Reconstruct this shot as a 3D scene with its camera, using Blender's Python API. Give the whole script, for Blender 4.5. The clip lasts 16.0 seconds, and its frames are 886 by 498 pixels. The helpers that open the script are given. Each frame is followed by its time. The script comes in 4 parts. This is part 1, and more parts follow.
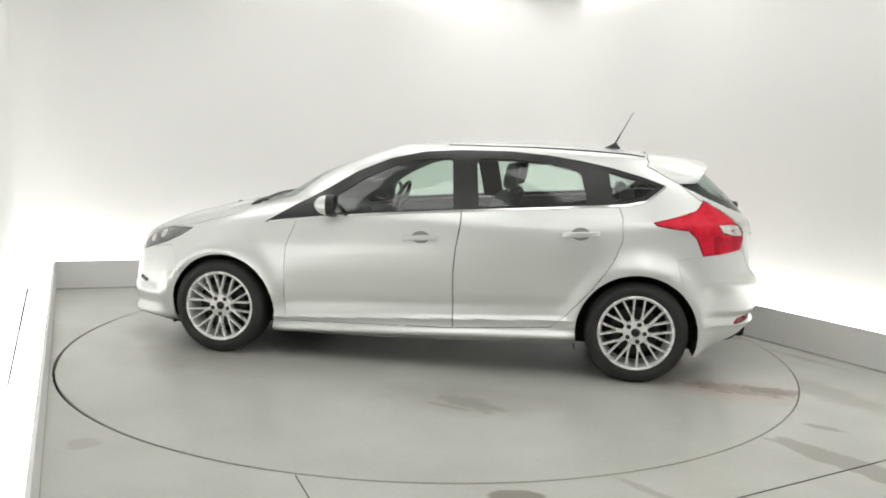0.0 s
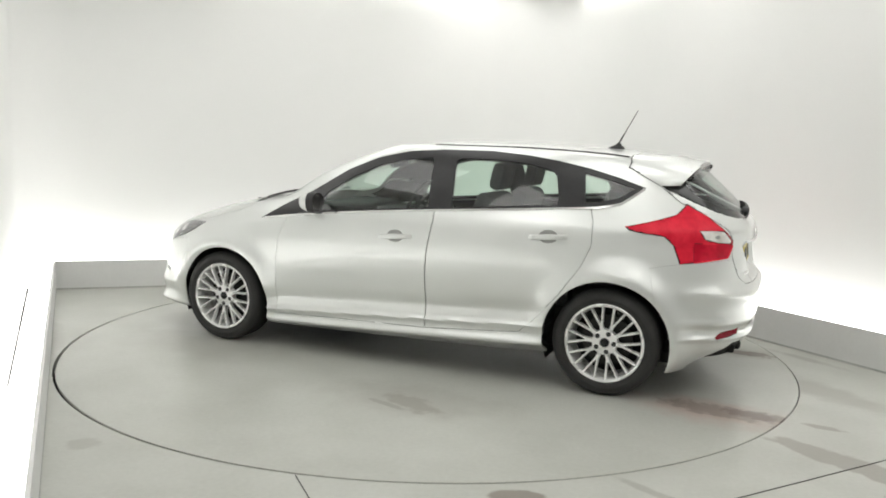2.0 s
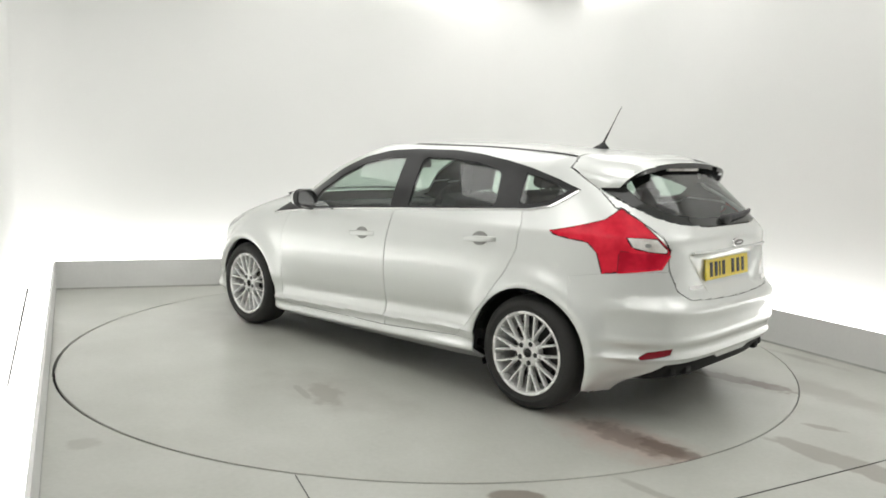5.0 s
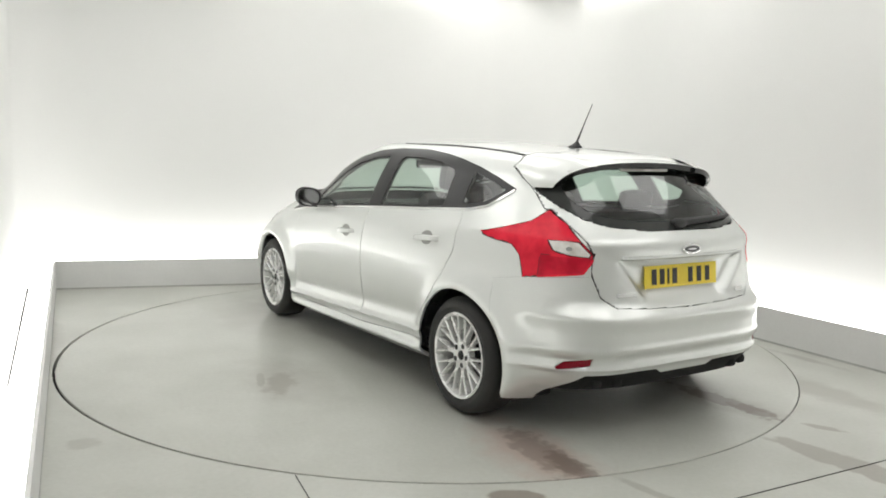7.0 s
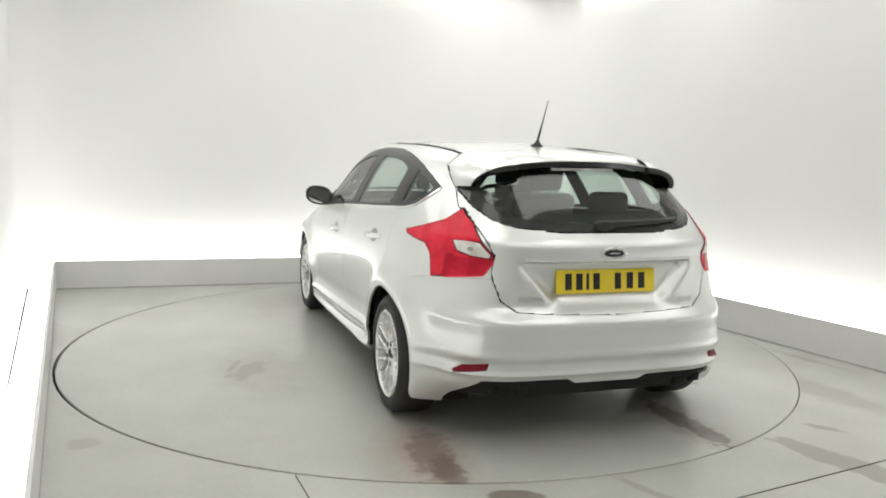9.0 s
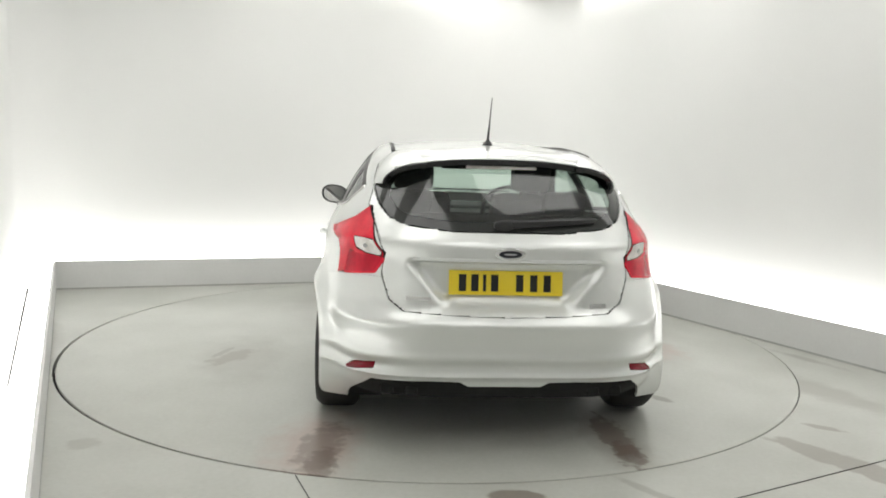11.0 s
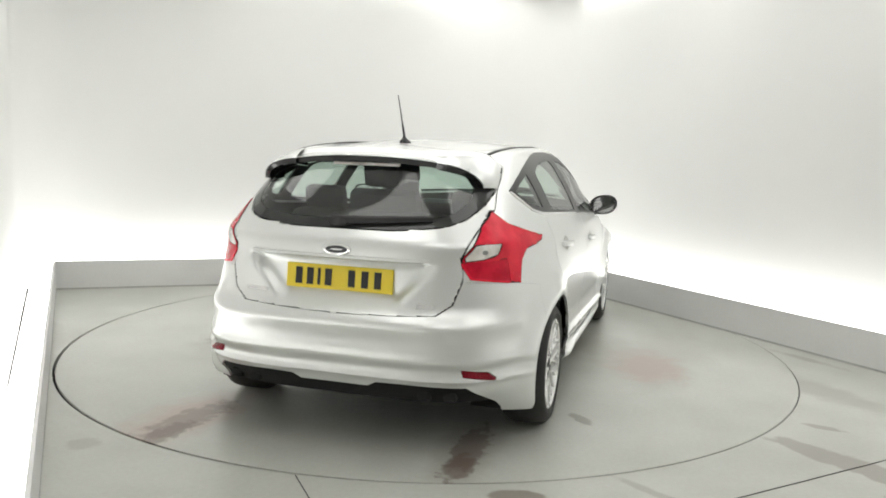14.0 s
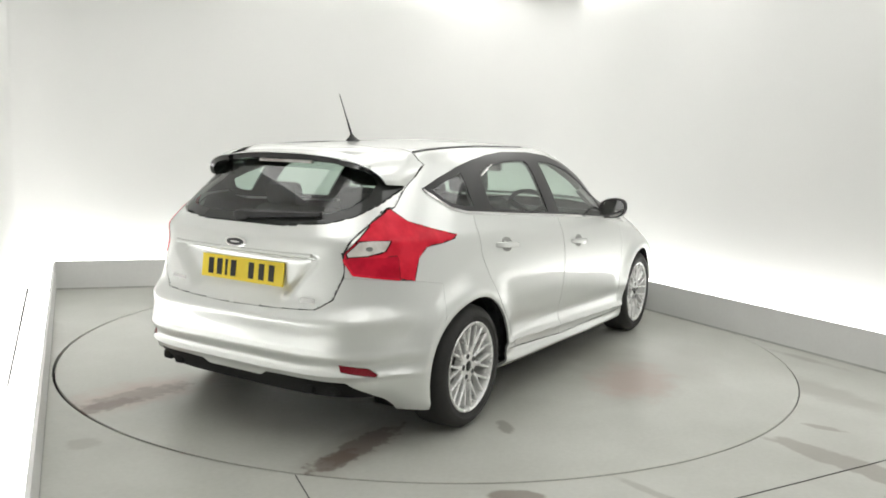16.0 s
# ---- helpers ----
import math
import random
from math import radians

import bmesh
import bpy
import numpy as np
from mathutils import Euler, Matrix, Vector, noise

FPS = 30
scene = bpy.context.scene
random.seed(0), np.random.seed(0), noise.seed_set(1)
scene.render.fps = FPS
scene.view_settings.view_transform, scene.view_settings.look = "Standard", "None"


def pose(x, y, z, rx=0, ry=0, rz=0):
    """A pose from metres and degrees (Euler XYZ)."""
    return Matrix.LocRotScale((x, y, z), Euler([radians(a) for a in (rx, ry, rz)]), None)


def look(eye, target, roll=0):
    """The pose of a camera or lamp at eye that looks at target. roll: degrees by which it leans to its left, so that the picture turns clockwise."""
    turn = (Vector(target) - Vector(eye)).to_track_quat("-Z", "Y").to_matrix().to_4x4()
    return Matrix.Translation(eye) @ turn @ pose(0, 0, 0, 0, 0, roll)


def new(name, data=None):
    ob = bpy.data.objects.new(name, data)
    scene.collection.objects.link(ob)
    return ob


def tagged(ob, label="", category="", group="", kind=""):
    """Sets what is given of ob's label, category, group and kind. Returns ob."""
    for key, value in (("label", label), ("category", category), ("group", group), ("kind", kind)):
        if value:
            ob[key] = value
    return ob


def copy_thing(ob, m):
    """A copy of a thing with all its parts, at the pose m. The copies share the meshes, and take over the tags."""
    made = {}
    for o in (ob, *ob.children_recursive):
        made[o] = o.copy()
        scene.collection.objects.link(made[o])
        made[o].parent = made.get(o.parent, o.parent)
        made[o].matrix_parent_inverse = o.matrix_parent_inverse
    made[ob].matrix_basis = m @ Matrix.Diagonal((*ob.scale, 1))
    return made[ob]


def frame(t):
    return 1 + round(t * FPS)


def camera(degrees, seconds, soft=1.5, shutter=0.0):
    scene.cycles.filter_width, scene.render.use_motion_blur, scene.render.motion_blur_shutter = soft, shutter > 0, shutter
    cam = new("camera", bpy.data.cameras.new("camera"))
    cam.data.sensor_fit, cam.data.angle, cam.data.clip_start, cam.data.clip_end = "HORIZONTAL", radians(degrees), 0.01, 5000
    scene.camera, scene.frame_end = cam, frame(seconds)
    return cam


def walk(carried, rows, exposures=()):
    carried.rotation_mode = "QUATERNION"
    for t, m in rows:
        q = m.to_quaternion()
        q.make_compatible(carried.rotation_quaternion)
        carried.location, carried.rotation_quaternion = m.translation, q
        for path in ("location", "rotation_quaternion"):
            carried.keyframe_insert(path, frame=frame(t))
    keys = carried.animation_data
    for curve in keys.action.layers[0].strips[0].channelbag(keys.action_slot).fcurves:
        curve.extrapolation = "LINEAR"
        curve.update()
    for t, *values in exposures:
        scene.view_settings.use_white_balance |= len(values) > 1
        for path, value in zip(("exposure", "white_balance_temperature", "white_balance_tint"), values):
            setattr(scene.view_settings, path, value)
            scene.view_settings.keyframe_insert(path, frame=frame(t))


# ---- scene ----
# ---- camera: fixed on its mount ----
SECONDS = 16.0
cam = camera(57.09, SECONDS, soft=1.8)
EYE = Vector((0.0, -5.656, 1.418))
AIM = EYE + Vector((0.01251, 0.99117, -0.13199)) * 6.0
walk(cam, [(0.0, look(EYE, AIM, 1.764)), (SECONDS, look(EYE, AIM, 1.764))])

# ---- world and exposure ----
world = bpy.data.worlds.new("world")
world.use_nodes = True
world.node_tree.nodes["Background"].inputs[0].default_value = (0.9, 0.95, 1.0, 1)
world.node_tree.nodes["Background"].inputs[1].default_value = 0.05
scene.world = world
scene.view_settings.exposure = -0.38
TROUGH_GLOW, PANEL_GLOW, COVE_GLOW = 5.0, 2.35, 7.8


# ---- materials ----
def material(name, color, rough=0.5, metal=0.0, coat=0.0, spec=0.5):
    mat = bpy.data.materials.new(name)
    mat.use_nodes = True
    b = mat.node_tree.nodes["Principled BSDF"]
    b.inputs["Base Color"].default_value = (*color, 1)
    b.inputs["Roughness"].default_value = rough
    b.inputs["Metallic"].default_value = metal
    b.inputs["Coat Weight"].default_value = coat
    b.inputs["Coat Roughness"].default_value = 0.04
    b.inputs["Specular IOR Level"].default_value = spec
    return mat


def mottle(mat, dark, light, scale=3.0, detail=6.0, bump=0.0, fine=60.0, rough=None, stretch=(1, 1, 1)):
    """Two scales of noise into the base colour, fine relief, and a roughness that varies with it."""
    nt = mat.node_tree
    n, l = nt.nodes, nt.links
    b = n["Principled BSDF"]
    co = n.new("ShaderNodeTexCoord")
    mp = n.new("ShaderNodeMapping")
    mp.inputs["Scale"].default_value = stretch
    l.new(co.outputs["Object"], mp.inputs[0])
    big, small = n.new("ShaderNodeTexNoise"), n.new("ShaderNodeTexNoise")
    big.inputs["Scale"].default_value, big.inputs["Detail"].default_value = scale, detail
    small.inputs["Scale"].default_value, small.inputs["Detail"].default_value = fine, 3
    l.new(mp.outputs[0], big.inputs["Vector"])
    l.new(mp.outputs[0], small.inputs["Vector"])
    mix = n.new("ShaderNodeMix")
    mix.inputs[0].default_value = 0.3
    l.new(big.outputs[0], mix.inputs[2])
    l.new(small.outputs[0], mix.inputs[3])
    ramp = n.new("ShaderNodeValToRGB")
    ramp.color_ramp.elements[0].position, ramp.color_ramp.elements[1].position = 0.28, 0.72
    ramp.color_ramp.elements[0].color, ramp.color_ramp.elements[1].color = (*dark, 1), (*light, 1)
    l.new(mix.outputs[0], ramp.inputs[0])
    l.new(ramp.outputs[0], b.inputs["Base Color"])
    if rough:
        mr = n.new("ShaderNodeMapRange")
        mr.inputs[1].default_value, mr.inputs[2].default_value = 0.3, 0.7
        mr.inputs[3].default_value, mr.inputs[4].default_value = rough
        l.new(big.outputs[0], mr.inputs[0])
        l.new(mr.outputs[0], b.inputs["Roughness"])
    if bump:
        bp = n.new("ShaderNodeBump")
        bp.inputs["Strength"].default_value, bp.inputs["Distance"].default_value = bump, 0.002
        l.new(small.outputs[0], bp.inputs["Height"])
        l.new(bp.outputs[0], b.inputs["Normal"])
    return mat


def glow(name, color, strength):
    mat = bpy.data.materials.new(name)
    mat.use_nodes = True
    b = mat.node_tree.nodes["Principled BSDF"]
    b.inputs["Base Color"].default_value = (0.8, 0.8, 0.8, 1)
    b.inputs["Emission Color"].default_value = (*color, 1)
    b.inputs["Emission Strength"].default_value = strength
    return mat


M_WALL = mottle(material("white_wall_paint", (0.8, 0.8, 0.78), 0.6), (0.78, 0.785, 0.77), (0.82, 0.82, 0.805), 0.8, 4, 0.1, 90)
M_CEIL = mottle(material("white_ceiling_paint", (0.8, 0.8, 0.78), 0.7), (0.78, 0.78, 0.77), (0.82, 0.82, 0.81), 1.0, 4, 0.1, 90)
M_KERB = mottle(material("kerb_paint", (0.62, 0.62, 0.61), 0.5), (0.70, 0.70, 0.69), (0.78, 0.78, 0.77), 2.2, 6, 0.15, 50)
M_FLOOR = mottle(material("floor_paint", (0.5, 0.5, 0.46), 0.30), (0.46, 0.467, 0.425), (0.58, 0.587, 0.545), 2.2, 9, 0.0, 40)
M_DISC = mottle(material("turntable_paint", (0.5, 0.5, 0.46), 0.28), (0.45, 0.457, 0.415), (0.575, 0.582, 0.54), 1.9, 9, 0.0, 40)
M_PIT = material("pit_steel", (0.03, 0.03, 0.03), 0.7)
M_JOINT = material("joint_sealant", (0.06, 0.06, 0.055), 0.8)
# greys that paint the shadow line where kerb meets floor
M_FOOT_SHADE = mottle(material("kerb_foot_shade", (0.2, 0.2, 0.19), 0.7), (0.36, 0.36, 0.34), (0.54, 0.54, 0.52), 1.2, 5, 0.0, 30)
M_DIFFUSER = glow("trough_diffuser", (1.0, 0.99, 0.96), TROUGH_GLOW)
# glow of the unseen overhead panels, added to brighten car and floor
M_FILL_PANEL = glow("ceiling_fill_glow", (1.0, 0.99, 0.96), PANEL_GLOW)
M_COVE = glow("cove_glow", (1.0, 0.99, 0.95), COVE_GLOW)


def stained(mat, stains):
    """Stains with soft broken edges in the object's own space: centre, half sizes, turn, colour, amount, noise scale."""
    nt = mat.node_tree
    n, l = nt.nodes, nt.links
    b = n["Principled BSDF"]
    src = b.inputs["Base Color"].links[0].from_socket
    co = n.new("ShaderNodeTexCoord")
    for cx, cy, sx, sy, rot, tint, amount, lo, hi, grain in stains:
        mp, gr, noi, add, mix, rp = (n.new(k) for k in ("ShaderNodeMapping", "ShaderNodeTexGradient", "ShaderNodeTexNoise", "ShaderNodeMath", "ShaderNodeMix", "ShaderNodeMapRange"))
        mp.vector_type = "TEXTURE"
        mp.inputs["Location"].default_value = (cx, cy, 0)
        mp.inputs["Rotation"].default_value = (0, 0, radians(rot))
        mp.inputs["Scale"].default_value = (sx, sy, 1)
        gr.gradient_type = "SPHERICAL"
        noi.inputs["Scale"].default_value, noi.inputs["Detail"].default_value = grain, 8
        l.new(co.outputs["Object"], mp.inputs[0])
        l.new(mp.outputs[0], gr.inputs[0])
        l.new(co.outputs["Object"], noi.inputs["Vector"])
        add.operation = "ADD"
        l.new(gr.outputs["Fac"], add.inputs[0])
        l.new(noi.outputs[0], add.inputs[1])
        rp.inputs[1].default_value, rp.inputs[2].default_value, rp.inputs[3].default_value, rp.inputs[4].default_value = lo, hi, 0.0, amount
        l.new(add.outputs[0], rp.inputs[0])
        gate = n.new("ShaderNodeMath")
        gate.operation = "MULTIPLY"
        edge = n.new("ShaderNodeMapRange")
        edge.inputs[1].default_value, edge.inputs[2].default_value = 0.0, 0.25
        l.new(gr.outputs["Fac"], edge.inputs[0])
        l.new(rp.outputs[0], gate.inputs[0])
        l.new(edge.outputs[0], gate.inputs[1])
        mix.data_type = "RGBA"
        mix.inputs[7].default_value = (*tint, 1)
        l.new(gate.outputs[0], mix.inputs[0])
        l.new(src, mix.inputs[6])
        src = mix.outputs[2]
    l.new(src, b.inputs["Base Color"])


WASH = (0.36, 0.355, 0.32)
RUST, PINK, GREY, TAN = (0.15, 0.11, 0.088), (0.47, 0.33, 0.29), (0.29, 0.28, 0.25), (0.23, 0.20, 0.17)
# centre, half sizes, turn, tint, amount, the mask's lower and upper limit, grain
stained(M_DISC, [(-1.98, 0.66, 0.62, 0.30, -6, PINK, 0.55, 0.62, 1.15, 7), (-2.02, 0.63, 0.62, 0.20, -8, RUST, 0.55, 0.90, 1.12, 15),
                 (-2.20, 0.61, 0.32, 0.13, -2, RUST, 0.60, 0.90, 1.08, 20),
                 (-1.90, -0.79, 0.60, 0.22, 4, WASH, 0.6, 0.62, 1.1, 6), (-1.88, -0.79, 0.58, 0.15, 3, RUST, 0.70, 0.92, 1.08, 17), (-2.10, -0.80, 0.30, 0.13, 0, RUST, 0.70, 0.90, 1.08, 20),
                 (-0.05, -1.50, 0.60, 0.36, 14, PINK, 0.85, 0.66, 1.15, 7), (0.35, -1.10, 0.6, 0.4, 20, WASH, 0.5, 0.62, 1.15, 5),
                 (-1.26, -1.225, 0.13, 0.06, 40, GREY, 0.9, 0.70, 1.0, 14), (-0.46, 1.30, 0.34, 0.14, -28, TAN, 0.7, 0.78, 1.05, 12), (-0.35, 1.38, 0.20, 0.035, -20, GREY, 0.8, 0.7, 0.95, 14),
                 (-0.45, 1.25, 0.75, 0.40, 0, WASH, 0.5, 0.62, 1.15, 6), (0.20, -1.55, 1.2, 0.5, -6, WASH, 0.4, 0.62, 1.15, 4), (1.95, 0.10, 0.35, 0.9, 12, WASH, 0.4, 0.62, 1.15, 5),
                 (1.30, 0.85, 0.80, 0.45, 0, WASH, 0.45, 0.62, 1.15, 5)])
stained(M_FLOOR, [(1.97, -2.12, 0.62, 0.125, -54, TAN, 0.58, 0.66, 0.80, 6), (2.05, -1.60, 0.16, 0.05, -30, TAN, 0.6, 0.75, 1.0, 14), (2.60, -0.22, 0.40, 0.07, -58, GREY, 0.6, 0.62, 1.15, 7),
                  (0.36, -2.52, 0.17, 0.075, 0, TAN, 0.9, 0.68, 0.86, 10), (-1.56, -2.08, 0.13, 0.10, 20, GREY, 0.4, 0.76, 1.05, 11), (-2.55, -0.30, 0.9, 0.12, -66, GREY, 0.3, 0.62, 1.15, 7),
                  (2.35, -0.95, 0.75, 0.22, -60, WASH, 0.7, 0.66, 1.1, 6), (0.98, -2.50, 0.35, 0.04, -50, WASH, 0.7, 0.6, 1.0, 6)])


# ---- building blocks ----
def part(name, bm, mat, parent=None, label="", smooth_shade=False):
    me = bpy.data.meshes.new(name)
    bm.normal_update()
    bm.to_mesh(me)
    bm.free()
    for m in (mat if isinstance(mat, (list, tuple)) else [mat]):
        me.materials.append(m)
    if smooth_shade:
        me.polygons.foreach_set("use_smooth", [True] * len(me.polygons))
        me.set_sharp_from_angle(angle=radians(40))
    ob = new(name, me)
    if parent:
        ob.parent = parent
    if label:
        ob["label"] = label
    return ob


def add_box(bm, x0, x1, y0, y1, z0, z1, bevel=0.0, m=None):
    r = bmesh.ops.create_cube(bm, size=1.0)
    vs = r["verts"]
    for v in vs:
        v.co = Vector(((x0 + x1) / 2 + v.co.x * (x1 - x0), (y0 + y1) / 2 + v.co.y * (y1 - y0), (z0 + z1) / 2 + v.co.z * (z1 - z0)))
    if bevel:
        es = {e for v in vs for e in v.link_edges}
        out = bmesh.ops.bevel(bm, geom=list(es), offset=bevel, segments=2, profile=0.5, affect="EDGES", clamp_overlap=True)
        vs = list({v for f in out["faces"] for v in f.verts} | {v for v in vs if v.is_valid})
    if m is not None:
        bmesh.ops.transform(bm, matrix=m, verts=vs)
    return bm


def prism(points, z0, z1):
    """An upright prism over a plan polygon."""
    bm = bmesh.new()
    lo = [bm.verts.new((p[0], p[1], z0)) for p in points]
    hi = [bm.verts.new((p[0], p[1], z1)) for p in points]
    bm.faces.new(lo[::-1])
    bm.faces.new(hi)
    for i in range(len(points)):
        j = (i + 1) % len(points)
        bm.faces.new((lo[i], lo[j], hi[j], hi[i]))
    bmesh.ops.recalc_face_normals(bm, faces=bm.faces)
    return bm


# ---- the booth: kerb lines touch the turntable on three sides ----
def line(p, q):
    p, q = Vector(p), Vector(q)
    return p, (q - p).normalized()


def meet(a, b):
    (p, u), (q, v) = a, b
    k = ((q.x - p.x) * v.y - (q.y - p.y) * v.x) / (u.x * v.y - u.y * v.x)
    return p + u * k


def shifted(ln, dist):
    """The line moved to its left."""
    p, u = ln
    return p + Vector((-u.y, u.x)) * dist, u


LEFT = line((-1.495, -2.647), (-3.335, 1.497))
BACK = line((-3.341, 1.497), (-1.543, 2.077))
RIGHT = line((1.675, 1.71), (2.974, -0.53))
FRONT = line((8.0, -8.2), (0.0, -8.2))
TROUGH, WALL_T = 0.30, 0.12
KERB_H, ROOM_H = 0.255, 2.95
DISC_R = 2.418


def corner_points(off):
    l, b, r = shifted(LEFT, off), shifted(BACK, off), shifted(RIGHT, off)
    return [meet(FRONT, l), meet(l, b), meet(b, r), meet(r, FRONT)]


def arc(a, c, b, r):
    """A rounded corner at c between a and b."""
    u, v = (a - c).normalized(), (b - c).normalized()
    half = math.acos(u.dot(v)) / 2
    d = r / math.tan(half)
    p0, p1 = c + u * d, c + v * d
    centre = c + (u + v).normalized() * (r / math.sin(half))
    a0 = math.atan2(p0.y - centre.y, p0.x - centre.x)
    a1 = math.atan2(p1.y - centre.y, p1.x - centre.x)
    turn = (a1 - a0 + math.pi) % (2 * math.pi) - math.pi
    return [centre + Vector((math.cos(a0 + turn * k / 16), math.sin(a0 + turn * k / 16))) * r for k in range(17)]


inner, outer, far = corner_points(0.0), corner_points(TROUGH), corner_points(TROUGH + WALL_T)


def build_booth():
    inner_line = [outer[0]] + arc(outer[0], outer[1], outer[2], 0.45) + arc(outer[1], outer[2], outer[3], 0.75) + [outer[3]]
    outer_line = [far[0]] + arc(far[0], far[1], far[2], 0.45 + WALL_T) + arc(far[1], far[2], far[3], 0.75 + WALL_T) + [far[3]]
    n = len(arc(outer[0], outer[1], outer[2], 0.45))
    for nm, i0, i1 in (("wall_west", 0, 1), ("wall_north", 1, 2 * n), ("wall_east", 2 * n, 2 * n + 1)):
        pts = inner_line[i0:i1 + 1] + outer_line[i0:i1 + 1][::-1]
        tagged(part(nm, prism(pts, 0.0, ROOM_H), M_WALL, None, "", True), "seamless matt white painted booth wall lit from below", "wall", kind="structure")
    a, b = far[0], far[3]
    bm = prism([(a.x - 0.2, -8.2), (b.x + 0.2, -8.2), (b.x + 0.2, -8.35), (a.x - 0.2, -8.35)], 0.0, ROOM_H)
    tagged(part("wall_south", bm, M_WALL), "plain white painted rear wall of the booth", "wall", kind="structure")
    cx = [far[0] + Vector((-0.3, -0.3)), far[1] + Vector((-0.3, 0.2)), far[2] + Vector((0.1, 0.3)), far[3] + Vector((0.4, -0.3))]
    tagged(part("ceiling", prism(cx, ROOM_H, ROOM_H + 0.1), M_CEIL), "plain matt white booth ceiling", "ceiling", kind="structure")
    # floor sheet with a round opening for the turntable
    bm = bmesh.new()
    n = 160
    ring = [bm.verts.new(((DISC_R + 0.002) * math.cos(2 * math.pi * k / n) - 0.005, (DISC_R + 0.002) * math.sin(2 * math.pi * k / n) - 0.005, 0)) for k in range(n)]
    out = [bm.verts.new((p.x, p.y, 0)) for p in cx]
    es = [bm.edges.new((ring[k], ring[(k + 1) % n])) for k in range(n)]
    es += [bm.edges.new((out[k], out[(k + 1) % 4])) for k in range(4)]
    bmesh.ops.triangle_fill(bm, use_beauty=True, edges=es)
    for f in list(bm.faces):
        c = f.calc_center_median()
        if c.length < DISC_R * 0.98:
            bm.faces.remove(f)
    bmesh.ops.recalc_face_normals(bm, faces=bm.faces)
    for f in bm.faces:
        if f.normal.z < 0:
            f.normal_flip()
    low = bmesh.ops.extrude_edge_only(bm, edges=[e for e in es[:n] if e.is_valid])
    for v in low["geom"]:
        if isinstance(v, bmesh.types.BMVert):
            v.co.z = -0.06
    floor = tagged(part("floor", bm, M_FLOOR), "grey-green painted concrete floor with scuffs and stains", "floor", kind="structure")
    bm = bmesh.new()
    bmesh.ops.create_circle(bm, cap_ends=True, segments=96, radius=DISC_R + 0.05)
    for v in bm.verts:
        v.co.z = -0.06
    tagged(part("turntable_pit", bm, M_PIT), "dark steel pit beneath the turntable", "pit", kind="structure")


def build_troughs():
    names = [("kerb", LEFT), ("kerb", BACK), ("kerb", RIGHT)]
    ends = [(inner[0], inner[1], outer[1], outer[0]), (inner[1], inner[2], outer[2], outer[1]), (inner[2], inner[3], outer[3], outer[2])]
    for k, (p, q, qo, po) in enumerate(ends):
        u = (q - p).normalized()
        nrm = Vector((-u.y, u.x))
        if k == 0:
            p = q - u * 6.2
            po = p + nrm * TROUGH
        th = 0.018
        top = new("light_trough")
        tagged(top, "low white-painted kerb box with a glowing opal top along the wall", "light trough", "light troughs along the walls")
        face = prism([p, q, q + nrm * th, p + nrm * th], 0.0, KERB_H)
        part("kerb_face", face, M_KERB, top, "matt off-white kerb face")
        # added strip: the shadow gap at the kerb's foot, put in as colour
        part("foot_shade", prism([p - nrm * 0.003, q - nrm * 0.003, q - nrm * 0.0005, p - nrm * 0.0005], 0.0, 0.013), M_FOOT_SHADE, top, "thin grey strip painted as the shadow line along the kerb foot")
        f0, f1 = p + nrm * (th + 0.004), q + nrm * (th + 0.004)
        lid = prism([f0, f1, qo - nrm * 0.006, po - nrm * 0.006], KERB_H - 0.03, KERB_H - 0.012)
        part("diffuser", lid, M_DIFFUSER, top, "glowing opal acrylic diffuser")
        if k == 0:
            j0, j1 = q - u * 1.24 + nrm * 0.157, q - u * 3.80 + nrm * 0.139
            part("diffuser_joint", prism([j0, j1, j1 + nrm * 0.008, j0 + nrm * 0.016], KERB_H - 0.0119, KERB_H - 0.010), M_JOINT, top, "thin dark joint between diffuser sheets")


build_booth()
build_troughs()


def build_ceiling_fill():
    """Unseen luminous ceiling panels added as fill over the turntable, and tubes in the cove along two walls."""
    u = RIGHT[1]
    ang = math.atan2(u.y, u.x)
    for i in range(5):
        for j in range(3):
            c = Vector((u.x * (i - 1) * 1.7 - u.y * (j - 1) * 1.7, u.y * (i - 1) * 1.7 + u.x * (j - 1) * 1.7))
            top = new("ceiling_fill")
            tagged(top, "unseen square ceiling panel with white frame, added as fill light", "ceiling light", "ceiling light panels")
            top.location, top.rotation_euler = (c.x, c.y, ROOM_H), (0, 0, ang)
            bm = bmesh.new()
            for k in range(4):
                m = Matrix.Rotation(k * math.pi / 2, 4, "Z")
                add_box(bm, 0.56, 0.60, -0.60, 0.56, -0.03, -0.002, 0, m)
            part("frame", bm, M_CEIL, top)
            part("diffuser", add_box(bmesh.new(), -0.555, 0.555, -0.555, 0.555, -0.02, -0.004), M_FILL_PANEL, top, "glowing opal panel")


